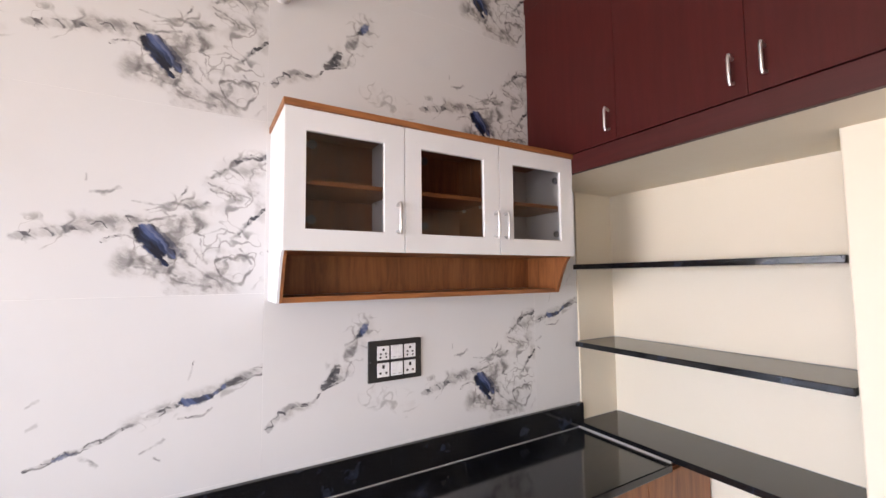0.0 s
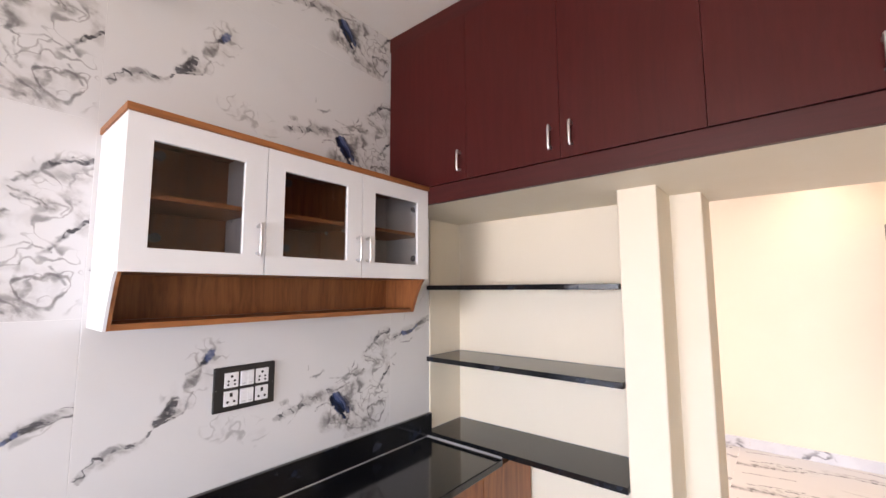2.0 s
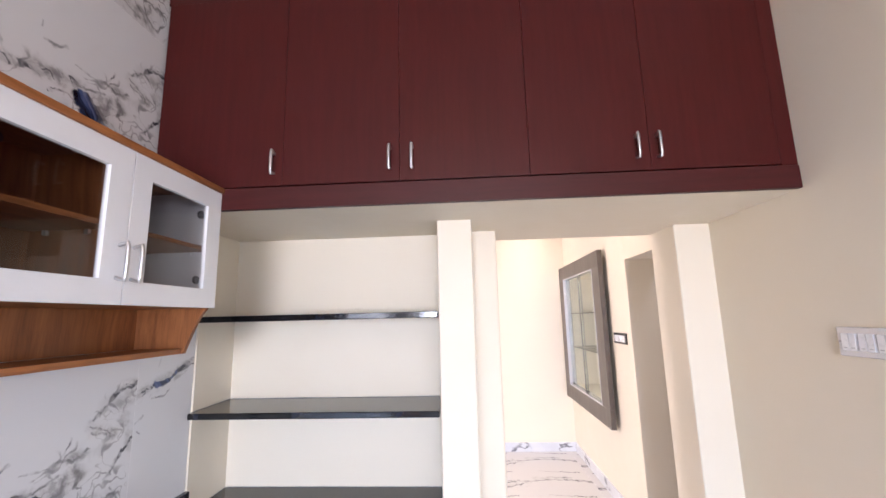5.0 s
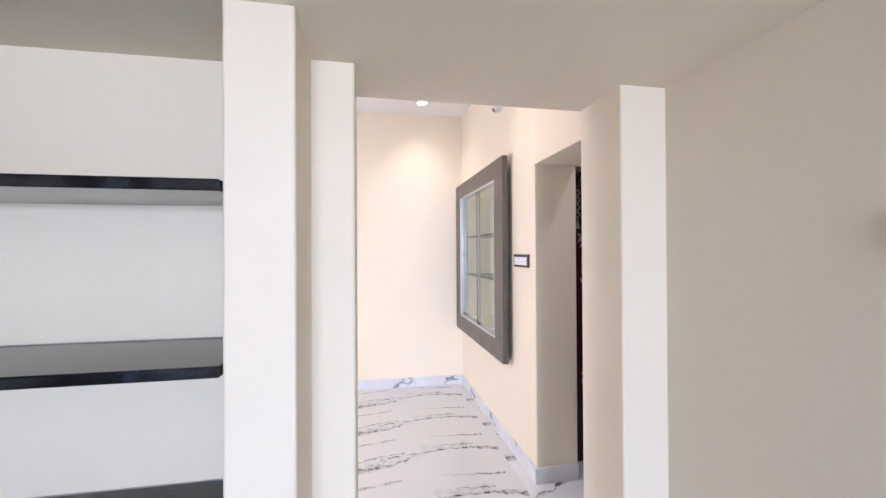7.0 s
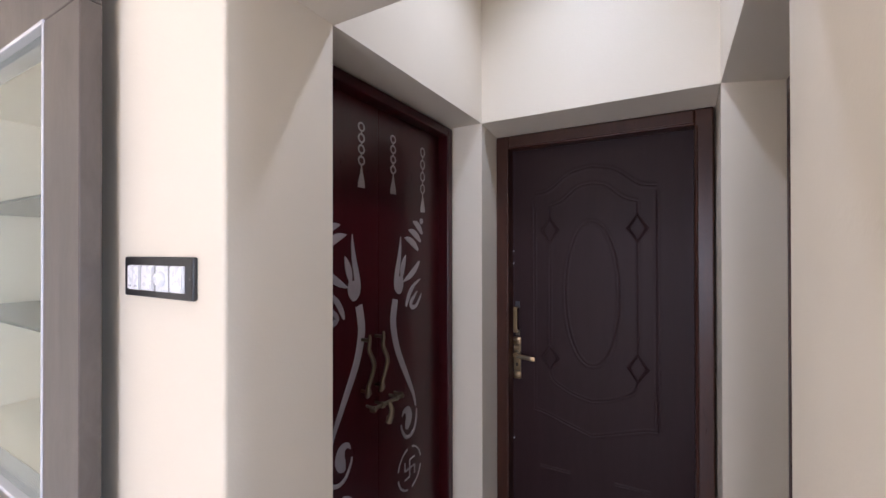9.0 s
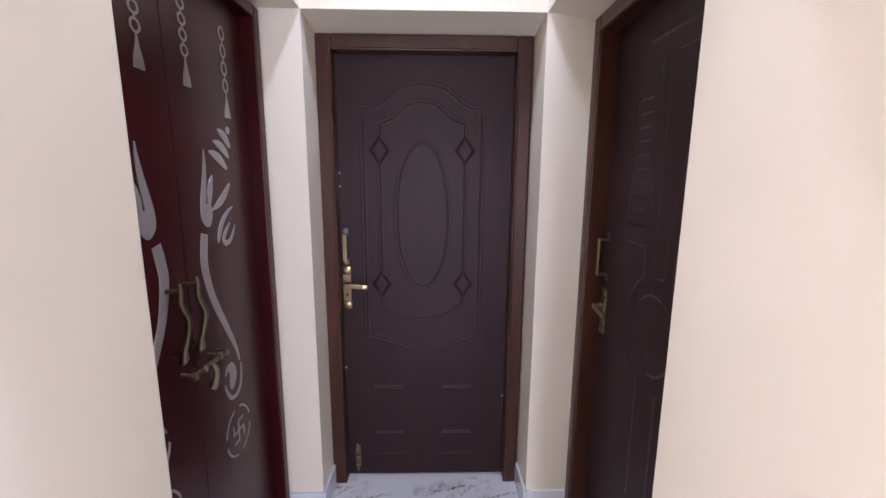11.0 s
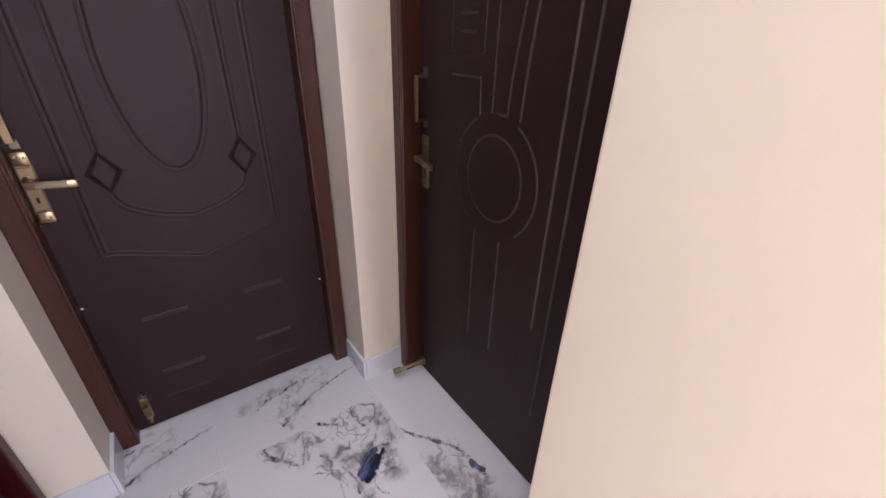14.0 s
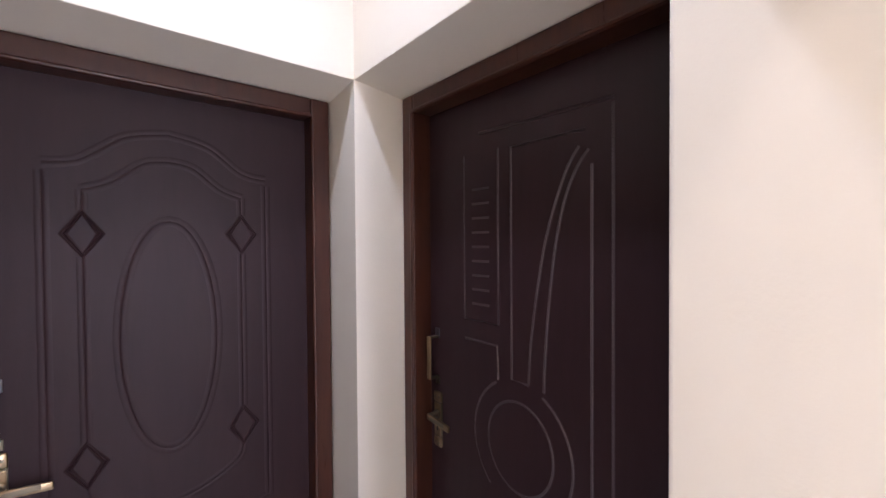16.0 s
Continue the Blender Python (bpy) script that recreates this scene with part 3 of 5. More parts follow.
wall_north = solid("wall_north", box(-4.8, 2.56, KY1, 2.2, 0, KZ), CREAM, "cream plastered kitchen wall behind marble tiles", "wall")
solid("wall_niche_side", box(2.252, 2.56, 2.002, KY1, 0.0, LOFT_Z, 0.0), CREAM, "cream plastered side of the shelf niche", "wall")
part("grout_bed", box(-4.6, 2.249, 2.0107, 2.0216, 0.28, 3.157), GROUT, wall_north)
def holed(axis, t0, t1, a0, a1, z0, z1, hole, soft=()):
    """A wall of thickness t0 to t1 across the axis with one opening (a, a, z, z) through it; soft: where along it an upright edge is worn round."""
    h0, h1, k0, k1 = hole
    bm = bmesh.new()
    rows = []
    for t in (t0, t1):
        pts = [(a0, z0), (a1, z0), (a1, z1), (a0, z1), (h0, k0), (h1, k0), (h1, k1), (h0, k1)]
        rows.append([bm.verts.new((t, a, z) if axis == "x" else (a, t, z)) for a, z in pts])
    open_foot = k0 <= z0
    for r in rows:
        for k in range(4):
            if not (open_foot and k == 0):
                m = (k + 1) % 4
                bm.faces.new((r[k], r[m], r[4 + m], r[4 + k]))
    for off in (0, 4):
        for k in range(4):
            if not (open_foot and k == 0):
                m = (k + 1) % 4
                bm.faces.new((rows[0][off + k], rows[0][off + m], rows[1][off + m], rows[1][off + k]))
    if open_foot:
        for k in (0, 1):
            bm.faces.new((rows[0][k], rows[0][4 + k], rows[1][4 + k], rows[1][k]))
    bmesh.ops.recalc_face_normals(bm, faces=bm.faces)
    along = 1 if axis == "x" else 0
    worn = [e for e in bm.edges if all(abs(v.co[along] - a) < 1e-4 for v in e.verts for a in soft) and abs(e.verts[0].co.z - e.verts[1].co.z) > 0.5] if soft else []
    if worn:
        bmesh.ops.bevel(bm, geom=worn, offset=0.008, segments=3, affect="EDGES", profile=0.5)
    return bm


solid("wall_west", holed("x", -4.8, KX0, -0.75, 2.2, 0, 3.3, (-0.25, 1.65, 0.85, 2.15)), CREAM, "cream plastered kitchen wall with a window opening", "wall")
# the opening in this wall is assumed, out of view, made for the side fill
solid("wall_south", holed("y", -0.75, KY0, KX0, 2.506, 0, 3.3, (-2.15, -0.95, 0.9, 2.1)), CREAM, "cream painted plaster kitchen wall with an added, unseen window opening", "wall")
solid("wall_east", prism([(2.56, 2.2), (2.56, 0.845), (2.22, 0.845), (2.22, 0.68), (EX0, 0.68), (EX0, 0.548), (EX1, 0.548), (EX1, 2.2)], 0, LOFT_Z, (2, 3, 5, 6)),
      CREAM, "cream plastered partition with a shelf niche and stepped pier", "wall")
solid("wall_jamb", prism([(2.506, -0.75), (2.506, -0.386), (EX1, -0.386), (EX1, LY1), (2.3, LY1), (2.3, -0.75)], 0, LOFT_Z, (1, 2, 3)),
      CREAM, "cream plastered pier between kitchen and lobby", "wall")
solid("wall_header", box(EX0, EX1, KY0, HY1, LOFT_Z, 3.3), CREAM, "cream plastered wall above the kitchen opening", "wall")
solid("wall_hall_west", holed("x", 2.6, EX1, 2.2, HY1, 0, LOFT_Z, (2.45, 3.65, 0.35, 2.0)), CREAM, "cream plastered hall wall with a tall window opening", "wall")
SN = (4.305, 5.485, 0.830, 2.078)                   # show-case niche in the hall wall
solid("wall_hall_south", holed("y", LY1, KY0, LX1, 5.95, 0, 3.3, SN, (LX1,)), CREAM, "cream painted plaster hall wall with a recessed niche", "wall")
solid("niche_back", box(SN[0] + 0.001, SN[1] - 0.001, LY1 + 0.001, -0.82, SN[2] + 0.001, SN[3] - 0.001), CREAM, "cream plastered back of the niche", "wall")
solid("wall_hall_east", box(HX1, 5.95, KY0, HY1 + 0.2, 0, 3.3), CREAM, "cream painted plaster hall wall", "wall")
solid("wall_hall_north", box(2.6, HX1, HY1, HY1 + 0.2, 0, 3.3), CREAM, "cream plastered hall wall", "wall")
w = box(2.3, EX1, LY1, KY0, LOFT_Z, 3.3)
box(2.3, LX0, LY0, LY1, LINTEL, 3.3, bm=w)
solid("wall_lobby_west", w, CREAM, "cream plastered wall above the lobby door", "wall")
solid("wall_lobby_south", holed("y", -2.12, LY0, 2.3, 4.1, 0, 3.3, (LX0, LX1, 0, LINTEL)), CREAM, "cream plastered lobby wall with a door recess", "wall")
solid("wall_lobby_end", box(2.3, 4.1, -2.35, -2.121, 0, 3.3), CREAM, "plain wall behind the lobby door", "wall")
w = box(LX1, 4.1, LY0, LY1, LINTEL, 3.3)
box(3.98, 4.1, LY0, LY1, 0, LINTEL, bm=w)
solid("wall_lobby_east", w, CREAM, "cream plastered lobby wall with a door recess", "wall")
soffit = lambda a, b, run, to: [Vector(to(p, q, z)) for q in (a, b) for p, z in run]
for name, a, b, run, to in (("soffit_south", LX0 + 0.001, LX1 - 0.001, ((-1.7865, LINTEL + 0.02), (-1.7865, LINTEL - 0.001), (-1.960, 2.0565), (-2.119, 2.0565), (-2.119, LINTEL + 0.02)), lambda p, q, z: (q, p, z)),
                            ("soffit_west", LY0 + 0.001, LY1 - 0.001, ((2.7885, LINTEL + 0.02), (2.7885, LINTEL - 0.001), (2.6165, 2.0565), (2.451, 2.0565), (2.451, LINTEL + 0.02)), lambda p, q, z: (p, q, z))):
    bm = bmesh.new()
    vs = [bm.verts.new(v) for v in soffit(a, b, run, to)]
    bm.faces.new(vs[:5])
    bm.faces.new(vs[5:])
    for i in range(5):
        bm.faces.new((vs[i], vs[(i + 1) % 5], vs[5 + (i + 1) % 5], vs[5 + i]))
    solid(name, bm, CREAM, "cream plastered soffit sloping to the door frame", "soffit")
solid("wall_lobby_back", box(2.3, 2.45, LY0, LY1, 0, LINTEL), CREAM, "plain wall behind the lobby door", "wall")
solid("lintel", box(EX1 + 0.004, LX1, LY1, KY0, LINTEL, 3.3), CREAM, "cream plastered lintel over the lobby opening", "lintel")
solid("loft_slab", box(1.905, EX0, KY0, KY1, LOFT_Z, 2.19), CREAM, "cream painted concrete loft slab", "slab")
solid("ceiling_kitchen", box(-4.8, EX0, -0.75, 2.2, KZ, 3.3), CEILING, "white painted kitchen ceiling", "ceiling")
solid("ceiling_hall", box(EX1, HX1, KY0, HY1, HZ, 3.3), CEILING, "white painted hall ceiling", "ceiling")
solid("ceiling_lobby", box(LX0, LX1, LY0, LY1, HZ, 3.3), CEILING, "white painted lobby ceiling", "ceiling")
floor = solid("floor", prism([(-4.8, -0.75), (2.3, -0.75), (2.3, -2.35), (4.1, -2.35), (4.1, -0.86), (5.95, -0.86), (5.95, 4.2), (2.6, 4.2), (2.6, 2.2), (-4.8, 2.2)], -0.15, -0.0010), GROUT, "floor of large glossy marble-print tiles", "floor")


def frame_of(name, x, y0, y1, z0, z1, along):
    """A plain window frame with two sashes in an opening; along: the axis the window runs along."""
    win = thing(name, (x, (y0 + y1) / 2, z0) if along == "y" else ((y0 + y1) / 2, x, z0), "white framed window with two clear panes", "window", kind="structure")

    def bar(n, a0, a1, c0, c1, mat, t=0.05):
        b = box(x - t / 2, x + t / 2, a0, a1, c0, c1, 0.003 if t > 0.02 else 0) if along == "y" else box(a0, a1, x - t / 2, x + t / 2, c0, c1, 0.003 if t > 0.02 else 0)
        return part(n, b, mat, win)

    m = (y0 + y1) / 2
    bar("window_frame", y0, y0 + 0.05, z0, z1, WHITE_LAM)
    bar("window_frame", y1 - 0.05, y1, z0, z1, WHITE_LAM)
    bar("window_frame", y0 + 0.05, y1 - 0.05, z0, z0 + 0.05, WHITE_LAM)
    bar("window_frame", y0 + 0.05, y1 - 0.05, z1 - 0.05, z1, WHITE_LAM)
    bar("mullion", m - 0.025, m + 0.025, z0 + 0.05, z1 - 0.05, WHITE_LAM)
    for a0, a1 in ((y0 + 0.05, m - 0.025), (m + 0.025, y1 - 0.05)):
        bar("pane", a0, a1, z0 + 0.05, z1 - 0.05, GLASS_CLEAR, 0.006).visible_shadow = False


frame_of("window_1", -4.7, -0.25, 1.65, 0.85, 2.15, "y")
# assumed window round the side fill lamp, never in view
frame_of("fill_window", -0.66, -2.15, -0.95, 0.9, 2.1, "x")
frame_of("window_2", 2.69, 2.45, 3.65, 0.35, 2.0, "y")

# ---- kitchen ----
def slab_shelf(z0, z1):
    """A granite slab let into the niche, with mortar where it meets the plaster."""
    shelf = thing("stone_shelf", (2.38, 1.43, z0), "black granite slab shelf in a plastered niche", "shelf", "niche shelves", "object")
    part("slab", box(2.212, 2.5575, 0.849, 1.999, z0, z1, 0.003), GRANITE, shelf, "polished black granite slab")
    rng = random.Random(int(z0 * 1000))
    for name, p, q in (("back_joint", (2.5555, 0.86), (2.5555, 1.99)), ("side_joint", (2.235, 1.9975), (2.55, 1.9975))):
        run = [(p[0] + (q[0] - p[0]) * k / 14, p[1] + (q[1] - p[1]) * k / 14, z1 + 0.0005) for k in range(15)]
        part(name, tube(run, [0.0014 + 0.0016 * rng.random() for _ in run], 6), CAULK, shelf, "rough grey mortar joint")
    return shelf


for z0, z1 in ((1.656, 1.684), (1.222, 1.250), (0.783, 0.812)):
    slab_shelf(z0, z1)

counter = thing("kitchen_counter", (0.2, 1.74, 0.74), "black granite kitchen counter with an upstand along the tiles", "counter")
part("worktop", box(-4.6, 2.205, 1.462, 2.010, 0.748, 0.783, 0.004), GRANITE, counter, "polished black granite worktop")
part("upstand", box(-4.6, 1.952, 1.988, 2.010, 0.787, 0.910, 0.002), GRANITE, counter)
part("upstand", box(1.955, 2.252, 1.988, 2.010, 0.787, 0.910, 0.002), GRANITE, counter)
part("joint_line", box(-4.6, 2.2, 1.9835, 1.9875, 0.7825, 0.7875, 0.001), CAULK, counter, "grey grout line along the worktop")
bm = tube(spline([(2.212, 1.985, 0.785), (2.2085, 1.8, 0.786), (2.2075, 1.62, 0.786), (2.208, 1.47, 0.785)], 6), 0.006, 6)
part("joint_line", bm, CAULK, counter, "rough grey mortar joint")

# base cabinet under the counter: brown doors and an end panel
unit = thing("base_cabinet", (1.0, 1.75, 0.0), "brown laminate base cabinet under the granite counter", "cabinet")
part("carcass", box(-4.6, 2.55, 1.50, 1.998, 0.09, 0.745), TEAK_V, unit)
part("plinth", box(-4.6, 2.55, 1.54, 1.998, 0.0, 0.09), BLACK, unit)
for i in range(-2, 12):
    x0 = 2.55 - (12 - i) * 0.4958
    d = part("door", box(x0 + 0.002, x0 + 0.4924, 1.482, 1.499, 0.10, 0.74, 0.002), TEAK_V, unit)
    if i > 9:
        continue
    xh = x0 + 0.44
    bm = tube(spline([(xh, 1.482, 0.70), (xh, 1.455, 0.695), (xh, 1.455, 0.62), (xh, 1.482, 0.615)], 5), 0.005, 8)
    part("handle", bm, CHROME, d, "satin chrome handle", True)


def bow_handle(x, y, z0, z1, out, parent):
    """A flat chrome bow handle, upright; out: the direction in which it stands off."""
    o = Vector(out)
    p = Vector((x, y, 0))
    rows = [p + o * a + Vector((0, 0, z)) for a, z in ((-0.002, z0 + 0.008), (0.012, z0 + 0.004), (0.026, z0), (0.030, z0 + 0.012), (0.030, (z0 + z1) / 2), (0.030, z1 - 0.012), (0.026, z1), (0.012, z1 - 0.004), (-0.002, z1 - 0.008))]
    return part("handle", tube(rows, 0.0058, 10), CHROME, parent, "satin chrome bow handle", True)


# wall cabinet with three glazed doors
WX = (0.597, 1.013, 1.449, 1.888)
cab = thing("wall_cabinet", (1.235, 2.0, 1.54), "white wall cabinet with glazed doors and teak open shelf", "cabinet")
YB, YF = 2.008, 1.718
part("top_board", box(0.592, 1.898, 1.690, YB, 2.174, 2.197, 0.002), TEAK_H, cab, "teak laminate top board")
part("bottom_board", box(0.615, 1.870, YF, YB - 0.012, 1.712, 1.728), TEAK_H, cab)
part("back_panel", box(0.615, 1.870, YB - 0.010, YB, 1.562, 2.172), TEAK_V, cab, "brown teak laminate back panel")


def side_panel(x0, x1, mat_, label):
    """A side with its lower front swept back in a hollow curve."""
    curve = [(1.718, 1.715)] + [(1.724 + 0.078 * (k / 8) ** 0.75, 1.708 - 0.166 * k / 8) for k in range(9)]
    outline = [(YB, 2.173), (1.718, 2.173)] + curve + [(YB, 1.542)]
    bm = bmesh.new()
    rows = [[bm.verts.new((x, y, z)) for y, z in outline] for x in (x0, x1)]
    bm.faces.new(rows[0])
    bm.faces.new(rows[1])
    for i in range(len(outline)):
        j = (i + 1) % len(outline)
        bm.faces.new((rows[0][i], rows[0][j], rows[1][j], rows[1][i]))
    return part("side_panel", bm, mat_, cab, label)


side_panel(0.597, 0.605, WHITE_LAM, "white outer side")
side_panel(0.6055, 0.615, TEAK_V, "teak inner side")
side_panel(1.870, 1.888, TEAK_V, "teak end panel")
part("open_shelf", box(0.615, 1.870, 1.806, YB - 0.011, 1.542, 1.561, 0.001), TEAK_H, cab, "teak open shelf board")
for x in WX[1:3]:
    part("divider", box(x - 0.008, x + 0.008, 1.735, YB - 0.011, 1.729, 2.172), TEAK_V, cab)
part("inner_lining", box(1.8635, 1.8695, 1.735, YB - 0.011, 1.729, 2.172), WHITE_LAM, cab, "white inner lining")
part("inner_lining", box(WX[1] - 0.0125, WX[1] - 0.0083, 1.735, YB - 0.011, 1.729, 2.172), WHITE_LAM, cab, "white inner lining")
part("inner_lining", box(1.458, 1.8630, YB - 0.016, YB - 0.0105, 1.729, 2.172), WHITE_LAM, cab, "white inner lining")
for i in range(3):
    part("inner_shelf", box(WX[i] + 0.020, WX[i + 1] - 0.020, 1.724, YB - 0.018, 1.932, 1.948, 0.001), TEAK_H, cab, "teak inner shelf")
    for xs in (WX[i] + 0.024, WX[i + 1] - 0.024):
        for ys in (1.80, 1.93):
            part("shelf_pin", box(xs - 0.005, xs + 0.005, ys - 0.006, ys + 0.006, 1.918, 1.9315, 0.001), CHROME, cab)
for i, hx in enumerate((0.984, 1.422, 1.474)):
    x0, x1 = WX[i] + (0.0 if i == 0 else 0.0015), WX[i + 1] - 0.0015
    g0, g1, gz0, gz1 = x0 + 0.067, x1 - 0.078, 1.782, 2.102
    if i == 2:
        g0, g1 = 1.523, 1.806
    bm = bmesh.new()
    out, inn = [(x0, 1.712), (x1, 1.712), (x1, 2.1735), (x0, 2.1735)], [(g0, gz0), (g1, gz0), (g1, gz1), (g0, gz1)]
    for y in (1.697, 1.715):
        vs = [bm.verts.new((a, y, b)) for a, b in out + inn]
        for k in range(4):
            bm.faces.new((vs[k], vs[(k + 1) % 4], vs[4 + (k + 1) % 4], vs[4 + k]))
    bm.verts.ensure_lookup_table()
    for off in (0, 4):
        for k in range(4):
            a, b = off + k, off + (k + 1) % 4
            bm.faces.new((bm.verts[a], bm.verts[b], bm.verts[8 + b], bm.verts[8 + a]))
    bmesh.ops.recalc_face_normals(bm, faces=bm.faces)
    bmesh.ops.bevel(bm, geom=[e for e in bm.edges if e.calc_length() > 0.1], offset=0.0015, segments=2, affect="EDGES", profile=0.5)
    d = part("door", bm, WHITE_LAM, cab, "white laminate door frame")
    part("pane", box(g0 - 0.008, g1 + 0.008, 1.706, 1.710, gz0 - 0.008, gz1 + 0.008), GLASS_BROWN, d, "clear glass pane").visible_shadow = False
    bow_handle(hx, 1.697, 1.779, 1.888, (0, -1, 0), d)
    xh = x0 + 0.09 if i < 2 else x1 - 0.09
    for zh in (1.815, 2.065):
        bm = lathe([(0.0, 0.015), (0.008, 0.015), (0.010, 0.012)], (xh, 1.716, zh), (0, 1, 0), 14)
        box(min(xh, xh + (0.045 if i == 2 else -0.045)), max(xh, xh + (0.045 if i == 2 else -0.045)), 1.722, 1.735, zh - 0.008, zh + 0.008, 0.002, bm)
        part("hinge", bm, HINGE, d, "steel cup hinge")

# loft cupboard with five maroon doors
LXF = 1.893
loft = thing("loft_cupboard", (2.1, 0.7, 2.19), "maroon laminate loft cupboard with five doors below the ceiling", "cupboard")
part("carcass", box(1.915, 2.498, KY0 + 0.002, 2.018, 2.192, 3.155), MAROON, loft)
part("bottom_rail", box(LXF - 0.004, 1.9145, KY0 + 0.002, 2.009, 2.106, 2.196, 0.002), MAROON_H, loft, "maroon fascia rail")
part("top_rail", box(LXF, 1.9145, KY0 + 0.002, 2.009, 3.072, 3.157, 0.002), MAROON_H, loft)
part("end_stile", box(LXF, 1.9145, KY0 + 0.002, -0.505, 2.198, 3.070, 0.002), MAROON, loft)
LY = (1.999, 1.452, 0.966, 0.447, -0.022, -0.503)
HAND = (1.488, 1.006, 0.915, 0.030, -0.052)
for i in range(5):
    d = part("door", box(LXF - 0.002, 1.9130, LY[i + 1] + 0.0007, LY[i] - 0.0007, 2.202, 3.071, 0.0012), MAROON, loft)
    bow_handle(LXF - 0.002, HAND[i], 2.247, 2.346, (-1, 0, 0), d)


# switch boards
def switch_board(name, at, axes, size, plate, mods, label, frame_label):
    """axes: the directions along, up and out of the wall; mods: (centre along, centre up, width, height, kind)."""
    A, U, O = (Vector(v) for v in axes)
    c = Vector(at)
    sb = thing(name, at, label, "switchboard")

    def slab(a0, a1, u0, u1, o0, o1, bevel=0.0015):
        bm = box(a0, a1, u0, u1, o0, o1, bevel)
        for v in bm.verts:
            v.co = c + A * v.co.x + U * v.co.y + O * v.co.z
        return bm

    w, h = size
    pl = part("plate", slab(-w / 2, w / 2, -h / 2, h / 2, -0.001, 0.011, 0.004), plate, sb, frame_label)
    for a, u, mw, mh, kind in mods:
        m = part("module", slab(a - mw / 2, a + mw / 2, u - mh / 2, u + mh / 2, 0.009, 0.0145), WHITE_PLASTIC, sb, "white module")
        if kind == "socket":
            for da, du, r in ((0, 0.25, 0.095), (-0.22, -0.05, 0.075), (0.22, -0.05, 0.075), (-0.24, -0.3, 0.075), (0.24, -0.3, 0.075)):
                part("socket_hole", lathe([(0.0, r * mh), (0.0008, r * mh)], c + A * (a + da * mw) + U * (u + du * mh) + O * 0.0143, O, 10), DARK_HOLE, m)
        elif kind == "three":
            part("socket_hole", slab(a - 0.10 * mw, a + 0.10 * mw, u + 0.10 * mh, u + 0.36 * mh, 0.0140, 0.0151, 0.0003), DARK_HOLE, m)
            for da in (-0.24, 0.24):
                part("socket_hole", lathe([(0.0, 0.09 * mh), (0.0008, 0.09 * mh)], c + A * (a + da * mw) + U * (u - 0.22 * mh) + O * 0.0143, O, 10), DARK_HOLE, m)
        elif kind == "twin":
            for da in (-0.25, 0.25):
                part("rocker", slab(a + da * mw - 0.23 * mw, a + da * mw + 0.23 * mw, u - 0.46 * mh, u + 0.46 * mh, 0.0135, 0.0175, 0.0012), WHITE_PLASTIC, m)
                part("indicator", slab(a + da * mw - 0.12 * mw, a + da * mw + 0.12 * mw, u - 0.36 * mh, u - 0.31 * mh, 0.0170, 0.0179, 0.0002), GREY_PLASTIC, m)
        elif kind == "dial":
            part("dial", lathe([(0.0, 0.30 * mh), (0.004, 0.30 * mh), (0.010, 0.24 * mh), (0.011, 0.2 * mh)], c + A * a + U * u + O * 0.0140, O, 20), WHITE_PLASTIC, m, "", True)
        else:
            part("rocker", slab(a - 0.45 * mw, a + 0.45 * mw, u - 0.46 * mh, u + 0.46 * mh, 0.0135, 0.0172, 0.0012), WHITE_PLASTIC, m)
    for da in (-1, 1):
        part("screw", lathe([(0.0, 0.003), (0.0012, 0.003)], c + A * da * (w / 2 - 0.009) + O * 0.0105, O, 10), HINGE, pl)
    return sb


TILE_Y = 2.010
mods = [(-0.058, 0.034, 0.054, 0.058, "socket"), (0.004, 0.034, 0.054, 0.058, "twin"), (0.066, 0.034, 0.054, 0.058, "socket"),
        (-0.058, -0.036, 0.054, 0.058, "three"), (0.004, -0.036, 0.054, 0.058, "twin"), (0.066, -0.036, 0.054, 0.058, "three")]
switch_board("switch_board", (1.109, TILE_Y, 1.271), ((1, 0, 0), (0, 0, 1), (0, -1, 0)), (0.247, 0.172), BLACK, mods,
             "black switchboard with white sockets on marble tiles", "black plastic plate")
mods = [(0.112 - 0.062 * i, 0.0, 0.054, 0.058, k) for i, k in enumerate(("twin", "twin", "twin", "three", "single"))]
switch_board("switch_board", (1.690, KY0, 1.543), ((1, 0, 0), (0, 0, 1), (0, 1, 0)), (0.318, 0.096), GREY_PLASTIC, mods,
             "pearl grey switchboard with white switches on cream plaster", "glossy pearl grey plate")
mods = [(-0.088 + 0.0585 * i, -0.002, 0.050, 0.056, k) for i, k in enumerate(("single", "dial", "single", "twin"))]
switch_board("switch_board", (3.918, KY0, 1.445), ((1, 0, 0), (0, 0, 1), (0, 1, 0)), (0.281, 0.090), BLACK, mods,
             "black switchboard with four white switches on cream plaster", "black plastic plate")


